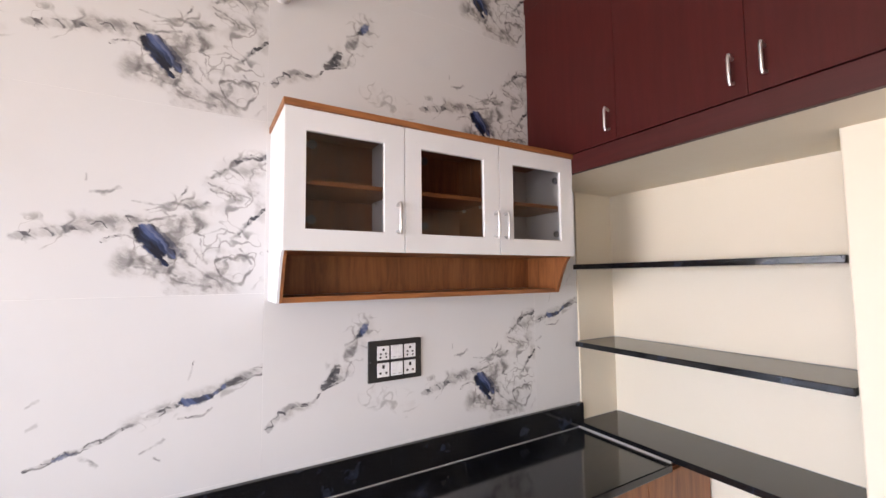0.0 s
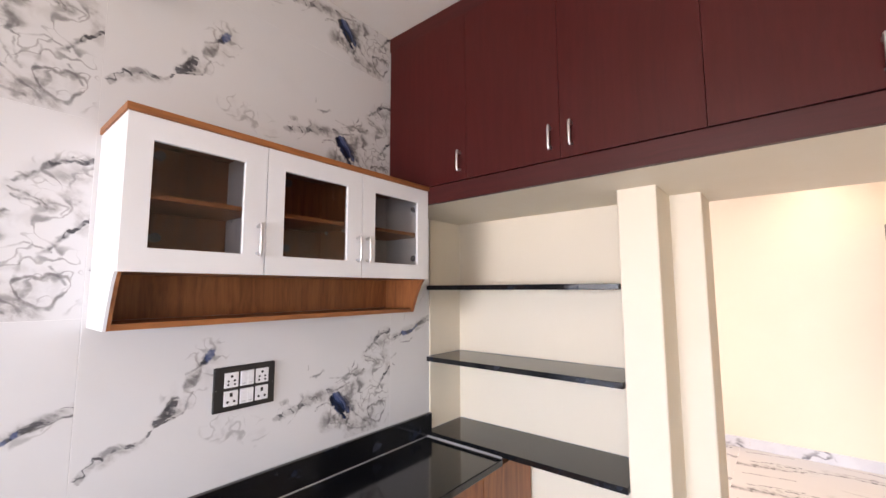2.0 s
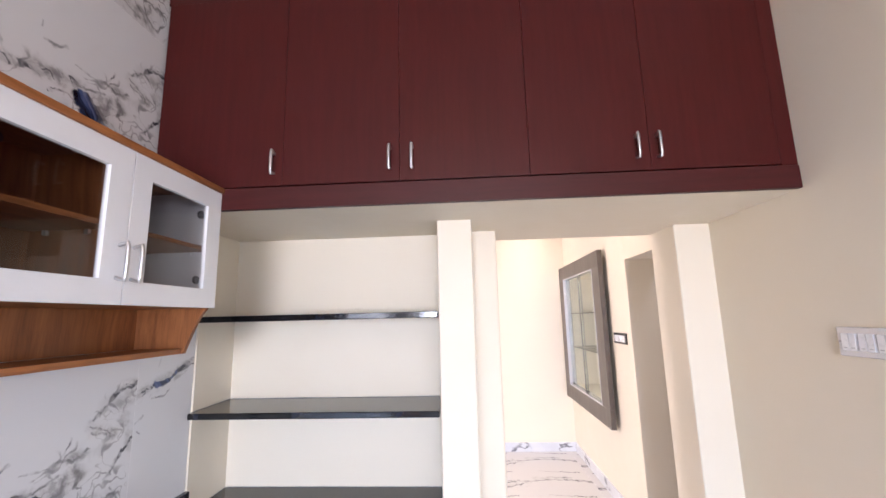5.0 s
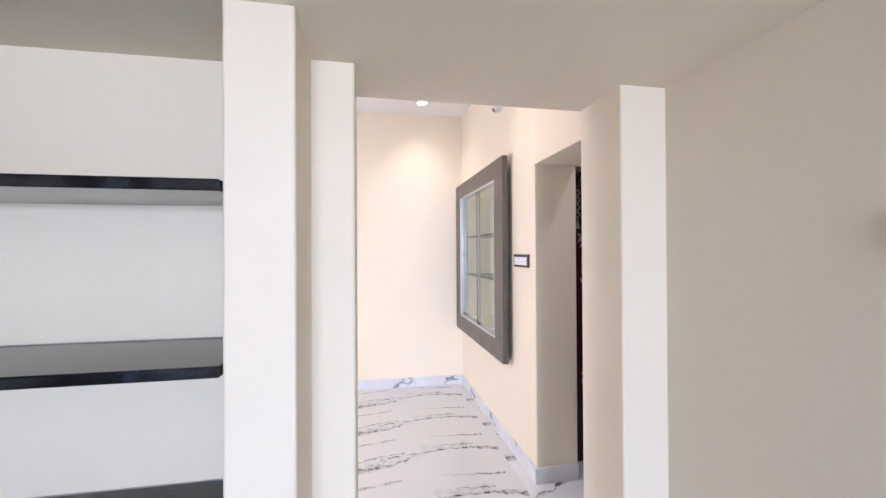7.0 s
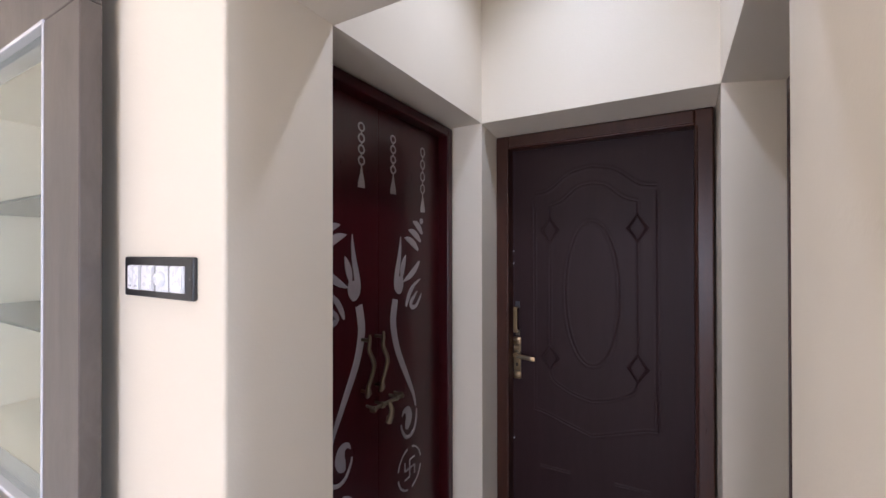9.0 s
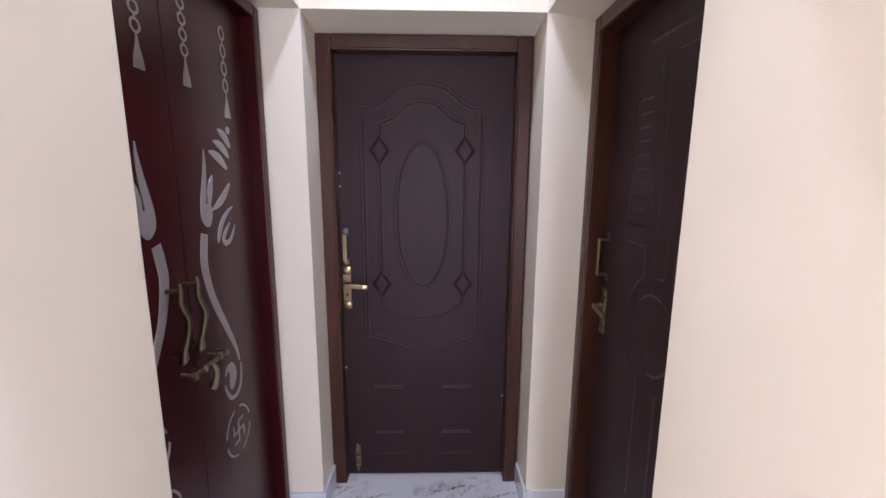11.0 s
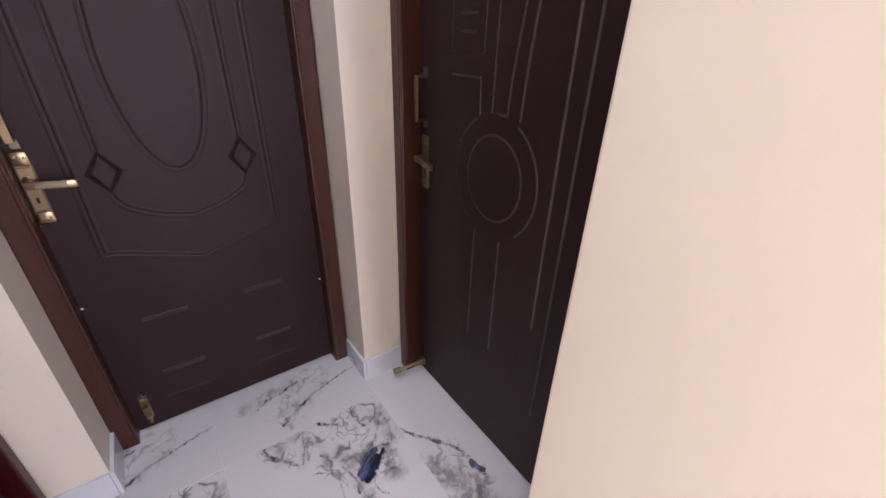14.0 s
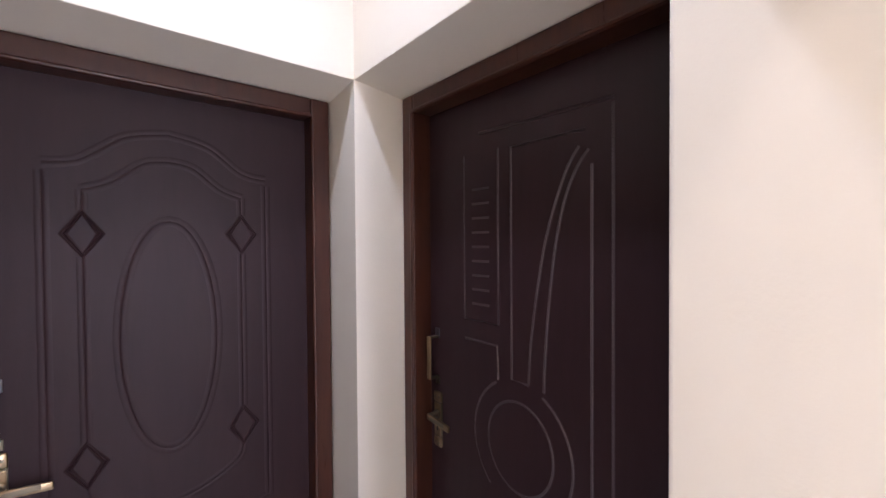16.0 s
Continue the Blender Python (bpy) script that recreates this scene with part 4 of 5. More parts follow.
def lamp_holder(at, out):
    """An angled bulb holder on a round base, with no bulb in it."""
    o = Vector(out)
    c = Vector(at)
    th = thing("lamp_holder", at, "white plastic angled lamp holder without a bulb", "lamp holder", "empty lamp holders")
    part("base_disc", lathe([(-0.001, 0.040), (0.012, 0.040), (0.022, 0.034)], c, o), WHITE_PLASTIC, th, "", True)
    tilt = (o * 0.75 + Vector((0, 0, -0.66))).normalized()
    part("collar", lathe([(-0.012, 0.033), (0.03, 0.032), (0.058, 0.026), (0.060, 0.022), (0.045, 0.0205)], c + o * 0.02, tilt), WHITE_PLASTIC, th, "", True)
    part("socket", lathe([(0.040, 0.0195), (0.0565, 0.0195), (0.058, 0.016), (0.050, 0.012)], c + o * 0.02, tilt), RED_PLASTIC, th, "red-brown socket insert", True)


lamp_holder((0.630, TILE_Y, 2.745), (0, -1, 0))
lamp_holder((4.345, KY0, 2.690), (0, 1, 0))
lamp_holder((HX1, 1.23, 2.57), (-1, 0, 0))


def downlight(x, y, z, mat_):
    th = thing("downlight", (x, y, z), "round recessed ceiling downlight, switched on", "downlight", "ceiling downlights")
    part("rim", lathe([(-0.001, 0.062), (0.005, 0.062), (0.008, 0.056), (0.006, 0.050)], (x, y, z), (0, 0, -1), 28), WHITE_PLASTIC, th, "", True)
    part("diffuser", lathe([(0.0, 0.0495), (0.0062, 0.0495), (0.0070, 0.03)], (x, y, z), (0, 0, -1), 28), mat_, th, "glowing diffuser", True)


# includes fittings for the two assumed lamps at y 1.9
for sx, sy in HALL_SPOTS:
    downlight(sx, sy, HZ, LED_WARM)
downlight(3.24, -1.32, HZ, LED_COOL)

# ---- hall: show-case ----
case = thing("wall_showcase", (4.86, KY0, 0.70), "taupe framed wall showcase with sliding glass doors", "showcase")
FX0, FX1, FZ0, FZ1, FY, FB = 4.097, 5.686, 0.668, 2.232, -0.484, -0.528
for a, b, c, d in ((FX0, FX1, FZ0, SN[2]), (FX0, FX1, SN[3], FZ1)):
    part("frame_rail", box(a, b, FB, FY, c, d, 0.004), TAUPE, case, "taupe laminate frame")
for a, b in ((FX0, SN[0]), (SN[1], FX1)):
    part("frame_stile", box(a, b, FB, FY - 0.0005, SN[2] + 0.0005, SN[3] - 0.0005, 0.003), TAUPE, case, "taupe laminate frame")
for a, b, c, d in ((4.262, SN[0] - 0.005, 0.79, 2.118), (SN[1] + 0.005, 5.53, 0.79, 2.118), (SN[0] - 0.004, SN[1] + 0.004, 0.79, SN[2] - 0.005), (SN[0] - 0.004, SN[1] + 0.004, SN[3] + 0.005, 2.118)):
    part("carcass_side", box(a, b, KY0 + 0.001, FB - 0.001, c, d), TAUPE, case, "taupe box between frame and wall")
for a, b, c, d in ((SN[0] - 0.004, SN[1] + 0.004, SN[2] - 0.004, SN[2] + 0.008), (SN[0] - 0.004, SN[1] + 0.004, SN[3] - 0.008, SN[3] + 0.004)):
    part("track", box(a, b, -0.56, FY + 0.003, c, d, 0.002), GREY_PLASTIC, case, "pale grey sliding track")
for a, b in ((SN[0] - 0.003, SN[0] + 0.006), (SN[1] - 0.006, SN[1] + 0.003)):
    part("bead", box(a, b, -0.56, FY + 0.002, SN[2] + 0.008, SN[3] - 0.008, 0.002), GREY_PLASTIC, case, "pale grey edge bead")
for k, (a, b) in enumerate(((SN[0] + 0.006, 4.87), (4.83, SN[1] - 0.006))):
    y = -0.505 - 0.014 * k
    d = part("sliding_pane", box(a, b, y, y + 0.005, SN[2] + 0.009, SN[3] - 0.009, 0.001), GLASS_CLEAR, case, "clear sliding glass pane")
    d.visible_shadow = False
    xe = b if k == 0 else a
    part("pane_edge", box(xe - 0.004, xe + 0.004, y - 0.001, y + 0.007, SN[2] + 0.009, SN[3] - 0.009, 0.001), HINGE, d, "dark ground glass edge")
    for xr in (a + 0.04, b - 0.04):
        part("roller", box(xr - 0.022, xr + 0.022, y - 0.003, y + 0.009, SN[2] + 0.009, SN[2] + 0.030, 0.003), BLACK, d, "black roller shoe")
    xl = a + 0.03 if k == 0 else b - 0.03
    part("finger_pull", lathe([(-0.001, 0.012), (0.004, 0.012)], (xl, y + 0.005, 1.47), (0, 1, 0), 16), HINGE, d)
for z in (1.664, 1.272):
    part("glass_shelf", box(SN[0] + 0.002, SN[1] - 0.002, -0.815, -0.545, z - 0.005, z + 0.005, 0.001), GLASS_SHELF, case, "grey-green glass shelf")


# ---- lobby doors ----
def door_frame(parent, place, a0, a1, top, material, depth0, depth1, width, mould=True):
    """Two posts and a head with a rounded inner bead; place(a, b, out) maps to the world."""
    def bar(n, p0, p1, q0, q1):
        bm = box(p0, p1, q0, q1, depth0, depth1, 0.006)
        for v in bm.verts:
            v.co = Vector(place(v.co.x, v.co.y, v.co.z))
        return part(n, bm, material, parent)

    bar("post", a0, a0 + width, 0.0, top)
    bar("post", a1 - width, a1, 0.0, top)
    bar("head", a0 + width, a1 - width, top - width, top)
    if mould:
        for p in (a0 + width - 0.006, a1 - width + 0.006):
            part("bead", tube([place(p, 0.01, depth1), place(p, top - width, depth1)], 0.006, 8), material, parent, "", True)
        part("bead", tube([place(a0 + width, top - width + 0.006, depth1), place(a1 - width, top - width + 0.006, depth1)], 0.006, 8), material, parent, "", True)


def leaf(parent, name, place, a0, a1, b0, b1, material, thick=0.035):
    bm = box(a0, a1, b0, b1, -thick, 0.0, 0.002)
    for v in bm.verts:
        v.co = Vector(place(v.co.x, v.co.y, v.co.z))
    return part(name, bm, material, parent)


def lever_lock(parent, place, a, b0, b1, side):
    """Brass lever handle on a long plate whose ends are set off by dark joints, with a key hole."""
    def slab(a0, a1, q0, q1, o0, o1, bev=0.003):
        bm = box(a0, a1, q0, q1, o0, o1, bev)
        for v in bm.verts:
            v.co = Vector(place(v.co.x, v.co.y, v.co.z))
        return bm

    out = Vector(place(a, b0, 1)) - Vector(place(a, b0, 0))
    lock = part("lock_plate", slab(a - 0.019, a + 0.019, b0 + 0.008, b1 - 0.008, -0.001, 0.0045, 0.0015), PEWTER, parent, "dark antique brass lock plate")
    span = b1 - b0
    part("middle_panel", slab(a - 0.0165, a + 0.0165, b0 + 0.20 * span, b1 - 0.21 * span, 0.002, 0.0085, 0.0022), BRASS, lock, "pale brass middle panel")
    for q0, q1, q in ((b0, b0 + 0.18 * span, b0 + 0.085 * span), (b1 - 0.19 * span, b1, b1 - 0.085 * span)):
        end = part("plate_end", slab(a - 0.020, a + 0.020, q0, q1, -0.001, 0.0095, 0.0075), BRASS, lock, "rounded brass plate end", True)
        for e in (-0.010, 0.010):
            part("screw", lathe([(0.008, 0.0042), (0.0105, 0.0036), (0.0108, 0.002)], place(a + e, q, 0), out, 10), PEWTER, end, "dark screw head")
    mid = b0 + span * 0.60
    part("rose", lathe([(0.003, 0.0165), (0.012, 0.0155), (0.014, 0.011), (0.044, 0.0085)], place(a, mid, 0), out, 18), PEWTER, lock, "", True)
    bm = slab(min(-0.009, side * 0.100), max(0.009, side * 0.100), -0.0105, 0.0105, 0.038, 0.047, 0.0035)
    pivot = Vector(place(a, mid, 0)) - Vector(place(0, 0, 0))
    bmesh.ops.translate(bm, verts=bm.verts, vec=pivot)
    for v in bm.verts:
        v.co.z -= 0.10 * (v.co - Vector(place(a, mid, 0.04))).length
    lever = part("lever", bm, BRASS, lock, "flat worn brass lever", True)
    part("lever_inlay", slab(a + side * 0.045 - 0.034, a + side * 0.045 + 0.034, mid - 0.0115, mid + 0.0020, 0.0445, 0.0476, 0.001), PEWTER, lever, "dark patinated lever face")
    part("key_hole", slab(a - 0.0035, a + 0.0035, b0 + 0.30 * span, b0 + 0.38 * span, 0.0080, 0.0090, 0.0003), DARK_HOLE, lock)
    return lock


def pull_bar(parent, place, a, b0, b1):
    """A flat brass grip standing on two dark lugs."""
    def slab(a0, a1, q0, q1, o0, o1, bev=0.002):
        bm = box(a0, a1, q0, q1, o0, o1, bev)
        for v in bm.verts:
            v.co = Vector(place(v.co.x, v.co.y, v.co.z))
        return bm

    grip = part("pull_grip", slab(a - 0.0095, a + 0.0095, b0 + 0.018, b1 - 0.022, 0.034, 0.041), BRASS, parent, "flat brass pull grip")
    for q, h in ((b0 + 0.010, 0.013), (b1 - 0.014, 0.016)):
        part("lug_plate", slab(a - 0.011, a + 0.011, q - h, q + h, -0.001, 0.004), HINGE if h > 0.015 else PEWTER, grip, "worn metal lug")
    for q in (b0 + 0.022, b1 - 0.026):
        part("lug_arm", slab(a - 0.007, a + 0.007, q - 0.004, q + 0.004, 0.002, 0.037, 0.0015), PEWTER, grip)
    return grip


def tower_bolt(parent, place, a, b0, b1, label):
    def slab(a0, a1, q0, q1, o0, o1, bev=0.0015):
        bm = box(a0, a1, q0, q1, o0, o1, bev)
        for v in bm.verts:
            v.co = Vector(place(v.co.x, v.co.y, v.co.z))
        return bm

    bolt = part("tower_bolt", slab(a - 0.013, a + 0.013, b0 + 0.02, b1 - 0.02, -0.001, 0.004), BRASS, parent, label)
    part("rod", tube([place(a, b0, 0.010), place(a, b1, 0.010)], 0.0055, 8), BRASS, bolt, "", True)
    for q in (b0 + 0.03, (b0 + b1) / 2, b1 - 0.03):
        part("strap", slab(a - 0.010, a + 0.010, q - 0.007, q + 0.007, 0.002, 0.0175, 0.003), BRASS, bolt)
    q = b0 + (b1 - b0) * 0.62
    part("knob", lathe([(0.012, 0.004), (0.028, 0.004), (0.030, 0.008), (0.038, 0.006)], place(a, q, 0), Vector(place(a, q, 1)) - Vector(place(a, q, 0)), 12), BRASS, bolt, "", True)


def arc(cx, cz, rx, rz, a0=0.0, a1=360.0, k=40):
    return [(cx + rx * math.cos(radians(a0 + (a1 - a0) * i / k)), cz + rz * math.sin(radians(a0 + (a1 - a0) * i / k))) for i in range(k + (0 if abs(a1 - a0) >= 360 else 1))]


# door in the end wall: oval and arch mouldings
FY0 = -2.018
place_f = lambda a, b, o: (a, FY0 + o, b)
d1 = thing("door_1", (3.243, FY0, 0), "closed dark brown door with oval mouldings, brown frame", "door", kind="structure")
door_frame(d1, place_f, 2.797, 3.690, 2.055, FRAME_BROWN, -0.09, 0.060, 0.064)
l1 = leaf(d1, "door_leaf", place_f, 2.860, 3.627, 0.008, 1.995, DOOR_DARK)
CX = 3.256
routed = functools.partial(groove, rise=0.0023, flank=2.7)
bm = routed(arc(CX, 1.308, 0.117, 0.327), place_f, 0.0065, closed=True)
for s in (-1, 1):
    ogee = spline([(CX + s * 0.262, 0.74), (CX + s * 0.262, 1.2), (CX + s * 0.262, 1.755)], 6)
    routed(ogee, place_f, 0.006, bm)
    routed(spline([(CX + s * 0.262, 1.775), (CX + s * 0.19, 1.79), (CX + s * 0.10, 1.858), (CX, 1.882)], 8), place_f, 0.006, bm)
    routed(spline([(CX + s * 0.190, 1.712), (CX + s * 0.13, 1.735), (CX + s * 0.06, 1.792), (CX, 1.805)], 8), place_f, 0.006, bm)
    for zc in (1.598, 0.995):
        routed([(CX + s * 0.188, zc + 0.056), (CX + s * 0.151, zc), (CX + s * 0.188, zc - 0.056), (CX + s * 0.225, zc)], place_f, 0.0042, bm, True)
    routed([(CX + s * 0.188, 1.712), (CX + s * 0.188, 1.658)], place_f, 0.0055, bm)
    routed([(CX + s * 0.188, 1.538), (CX + s * 0.188, 1.055)], place_f, 0.0055, bm)
    routed(spline([(CX + s * 0.188, 0.935), (CX + s * 0.17, 0.89), (CX + s * 0.09, 0.845), (CX, 0.822)], 6), place_f, 0.0055, bm)
    routed(spline([(CX + s * 0.262, 0.74), (CX + s * 0.22, 0.735), (CX + s * 0.11, 0.70), (CX, 0.665)], 6), place_f, 0.0055, bm)
    for z0, z1 in ((0.235, 0.475),):
        for z in (z0, z1):
            routed([(CX + s * 0.095, z), (CX + s * 0.235, z)], place_f, 0.005, bm)
    routed([(CX + s * 0.085, 0.120), (CX + s * 0.25, 0.120)], place_f, 0.0055, bm)
part("moulding", bm, DOOR_DARK, l1, "routed oval and arch mouldings", True)
lever_lock(l1, place_f, 3.604, 0.875, 1.080, -1)
pull_bar(l1, place_f, 3.602, 1.088, 1.252)
tower_bolt(l1, place_f, 3.578, 0.035, 0.185, "brass tower bolt by the floor")
for q in (0.43, 0.58, 1.44, 1.50):
    part("nail_mark", lathe([(-0.001, 0.004), (0.0012, 0.004)], place_f(3.622 if q != 0.43 else 2.866, q, 0), (0, 1, 0), 8), WHITE_PLASTIC, l1, "pale plugged nail hole")

# door in the side wall: ladder, sweep and circle mouldings
RX0 = 2.545
place_r = lambda a, b, o: (RX0 + o, a, b)
d2 = thing("door_2", (RX0, -1.32, 0), "closed dark brown door with circle mouldings, brown frame", "door", kind="structure")
door_frame(d2, place_r, -1.780, -0.864, 2.055, FRAME_BROWN, -0.08, 0.070, 0.060)
l2 = leaf(d2, "door_leaf", place_r, -1.719, -0.925, 0.008, 1.997, DOOR_DARK)
bm = groove(arc(-1.335, 1.012, 0.112, 0.124), place_r, 0.0024, closed=True)
groove(arc(-1.335, 1.012, 0.168, 0.180, -50, 62), place_r, 0.0024, bm)
groove(arc(-1.335, 1.012, 0.168, 0.180, 118, 232), place_r, 0.0024, bm)
groove([(-1.484, 1.888), (-1.065, 1.880)], place_r, 0.0030, bm)
groove([(-1.067, 1.872), (-1.067, 0.30)], place_r, 0.0024, bm)
groove([(-1.118, 1.745), (-1.118, 0.62)], place_r, 0.0024, bm)
groove([(-1.546, 1.832), (-1.546, 1.335), (-1.406, 1.335), (-1.406, 1.832)], place_r, 0.0024, bm)
for k in range(9):
    z = 1.725 - 0.0425 * k
    groove([(-1.512, z), (-1.440, z)], place_r, 0.0022, bm)
groove([(-1.545, 1.275), (-1.412, 1.275), (-1.408, 1.180)], place_r, 0.0024, bm)
groove([(-1.135, 1.826), (-1.358, 1.826), (-1.358, 1.192), (-1.300, 1.192)], place_r, 0.0024, bm)
groove(spline([(-1.300, 1.192), (-1.292, 1.30), (-1.268, 1.46), (-1.237, 1.60), (-1.187, 1.735), (-1.150, 1.79)], 6), place_r, 0.0024, bm)
groove(spline([(-1.252, 1.185), (-1.244, 1.32), (-1.222, 1.52), (-1.195, 1.65), (-1.160, 1.735), (-1.125, 1.78)], 6), place_r, 0.0024, bm)
for a in (-1.40, -1.285):
    groove([(a, 0.835), (a, 0.42)], place_r, 0.0024, bm)
# the lighter colour of these lines is a painted highlight
part("moulding", bm, DOOR_RIDGE_LIT, l2, "routed ladder, sweep and circle mouldings", True)
lever_lock(l2, place_r, -1.676, 0.888, 1.072, 1)
pull_bar(l2, place_r, -1.680, 1.100, 1.282)
bm = lathe([(-0.001, 0.020), (0.006, 0.019), (0.010, 0.012)], place_r(-1.690, 0.052, 0.0), (1, 0, 0), 16)
box(RX0 + 0.002, RX0 + 0.030, -1.699, -1.681, 0.040, 0.064, 0.003, bm)
tube([place_r(-1.690, 0.052, 0.022), place_r(-1.700, 0.046, 0.075), place_r(-1.712, 0.040, 0.118)], [0.0085, 0.0075, 0.0080], 10, bm)
stop = part("door_stop", bm, BRASS, l2, "hinged brass door stop near the floor", True)
part("stop_tip", tube([place_r(-1.709, 0.041, 0.108), place_r(-1.718, 0.038, 0.142)], [0.0135, 0.0125], 14), PEWTER, stop, "dark stop tip", True)

# double door of the prayer room with silver inlay
PX0, PC = 3.886, -1.285
place_p = lambda a, b, o: (PX0 - o, a, b)
d3 = thing("door_3", (PX0, PC, 0), "closed maroon double door with silver inlay ornaments", "door", kind="structure")
door_frame(d3, place_p, -1.778, -0.862, 2.072, POOJA_RED, -0.06, 0.050, 0.042, False)
leafs = [leaf(d3, "door_leaf", place_p, -1.736, PC - 0.001, 0.008, 2.032, POOJA_RED), leaf(d3, "door_leaf", place_p, PC + 0.001, -0.904, 0.008, 2.032, POOJA_RED)]


def petal(s, a0, b0, a1, b1, w, bend, bm=None):
    """A leaf-shaped inlay from a pointed start to a rounded end."""
    pts = []
    for k in range(9):
        t = k / 8
        off = bend * math.sin(math.pi * t)
        dx, dz = a1 - a0, b1 - b0
        ln = math.hypot(dx, dz)
        pts.append((PC + s * (a0 + dx * t - dz / ln * off), b0 + dz * t + dx / ln * off, max(0.0012, w * math.sin(math.pi * min(1, 0.08 + 0.9 * t)) ** 0.8)))
    return ribbon(pts, place_p, 0.0025, bm)


def chain(s, a, top, bottom):
    bm = None
    n = 4
    step = (top - bottom - 0.075) / n
    for k in range(n):
        zc = top - step * (k + 0.5)
        ring = [(PC + s * a + 0.0150 * math.cos(2 * math.pi * j / 16), zc + step * 0.36 * math.sin(2 * math.pi * j / 16), 0.0038) for j in range(17)]
        bm = ribbon(ring, place_p, 0.002, bm)
        bm = ribbon([(PC + s * a, zc - step * 0.36, 0.003), (PC + s * a, zc - step * 0.64, 0.003)], place_p, 0.002, bm)
    z = bottom + 0.07
    return ribbon([(PC + s * a, z, 0.003), (PC + s * a, z - 0.02, 0.008), (PC + s * a, z - 0.05, 0.019), (PC + s * a, bottom, 0.021)], place_p, 0.003, bm)


for s, lf in ((-1, leafs[0]), (1, leafs[1])):
    part("chain_inlay", chain(s, 0.093, 1.957, 1.724), SILVER, lf, "silver chain and bell inlay")
    part("chain_inlay", chain(s, 0.307, 1.957, 1.670), SILVER, lf, "silver chain and bell inlay")

    def band(*run, steps=5, bm=None):
        """A smooth inlay band through (out from the middle, height, half width)."""
        return ribbon([(PC + s * x, z, max(w, 0.0015)) for x, z, w in spline(run, steps)], place_p, 0.003, bm)

    # fan of three leaves with a bead, lotus bud, two hooked leaves
    bm = lathe([(-0.001, 0.013), (0.0022, 0.012), (0.003, 0.006)], place_p(PC + s * 0.296, 1.630, 0), (-1, 0, 0), 14)
    for a, b, c, e in ((0.302, 1.575, 0.230, 1.626), (0.289, 1.541, 0.199, 1.588), (0.270, 1.505, 0.169, 1.556)):
        bm = petal(s, a, b, c, e, 0.017, -0.010, bm)
    part("frond_inlay", bm, SILVER, lf, "silver leaf inlay")
    bm = band((0.141, 1.559, 0.002), (0.139, 1.520, 0.008), (0.131, 1.470, 0.013), (0.119, 1.420, 0.016), (0.114, 1.385, 0.018), (0.119, 1.360, 0.021), (0.130, 1.336, 0.010))
    bm = band((0.131, 1.400, 0.028), (0.133, 1.372, 0.033), (0.132, 1.347, 0.025), (0.131, 1.331, 0.008), bm=bm)
    bm = petal(s, 0.147, 1.392, 0.177, 1.484, 0.017, 0.004, bm)
    bm = petal(s, 0.280, 1.457, 0.160, 1.378, 0.016, 0.010, bm)
    part("bud_inlay", bm, SILVER, lf, "silver lotus bud inlay")
    bm = band((0.286, 1.381, 0.002), (0.245, 1.362, 0.008), (0.212, 1.335, 0.012), (0.190, 1.300, 0.011), (0.181, 1.275, 0.004))
    bm = band((0.262, 1.330, 0.003), (0.232, 1.306, 0.009), (0.214, 1.283, 0.011), (0.228, 1.266, 0.010), (0.256, 1.272, 0.009), (0.278, 1.295, 0.007), (0.294, 1.318, 0.002), bm=bm)
    part("frond_inlay", bm, SILVER, lf, "silver hooked leaf inlay")
    bm = band((0.107, 1.312, 0.020), (0.097, 1.268, 0.021), (0.093, 1.213, 0.0205), (0.119, 1.116, 0.018), (0.181, 0.999, 0.015), (0.229, 0.910, 0.010), (0.249, 0.850, 0.005), steps=6)
    part("stem_inlay", bm, SILVER, lf, "silver curved stem inlay")
    bm = band((0.256, 0.836, 0.004), (0.254, 0.795, 0.007), (0.237, 0.753, 0.008), (0.205, 0.738, 0.008), (0.172, 0.749, 0.008), (0.148, 0.786, 0.006), (0.144, 0.806, 0.003))
    bm = band((0.150, 0.836, 0.003), (0.165, 0.853, 0.010), (0.190, 0.848, 0.020), (0.200, 0.820, 0.025), (0.190, 0.792, 0.022), (0.180, 0.775, 0.008), bm=bm)
    part("curl_inlay", bm, SILVER, lf, "silver scroll inlay")
    # broken ring with an emblem in it
    ec, ez, er = PC + s * 0.205, 0.606, 0.082
    bm = None
    for q in range(4):
        seg = [(ec + er * math.cos(radians(q * 90 + 12 + 66 * k / 8)), ez + er * 1.03 * math.sin(radians(q * 90 + 12 + 66 * k / 8)), 0.0042) for k in range(9)]
        bm = ribbon(seg, place_p, 0.0025, bm)
    if s < 0:
        r = 0.035
        for q in range(4):
            c_, s_ = math.cos(radians(90 * q)), math.sin(radians(90 * q))
            arm = [(0.0, 0.0), (r, 0.0), (r, -r)]
            arm = [(ec - (x * c_ - z * s_), ez + x * s_ + z * c_) for x, z in arm]
            for p, q2 in zip(arm, arm[1:]):
                bm = ribbon([(*p, 0.0042), (*q2, 0.0042)], place_p, 0.0025, bm)
    else:
        for pts in (spline([(0.020, 0.024), (-0.004, 0.030), (-0.012, 0.012), (0.006, 0.004), (-0.016, -0.010), (-0.004, -0.030), (0.024, -0.022)], 4),
                    spline([(-0.004, 0.002), (-0.022, -0.002), (-0.034, -0.018), (-0.030, 0.006)], 4), [(-0.016, 0.034), (-0.026, 0.030)]):
            bm = ribbon([(ec + x * 1.2, ez + z * 1.2, 0.0046) for x, z in pts], place_p, 0.0025, bm)
    part("emblem_inlay", bm, SILVER, lf, "silver ring emblem inlay")
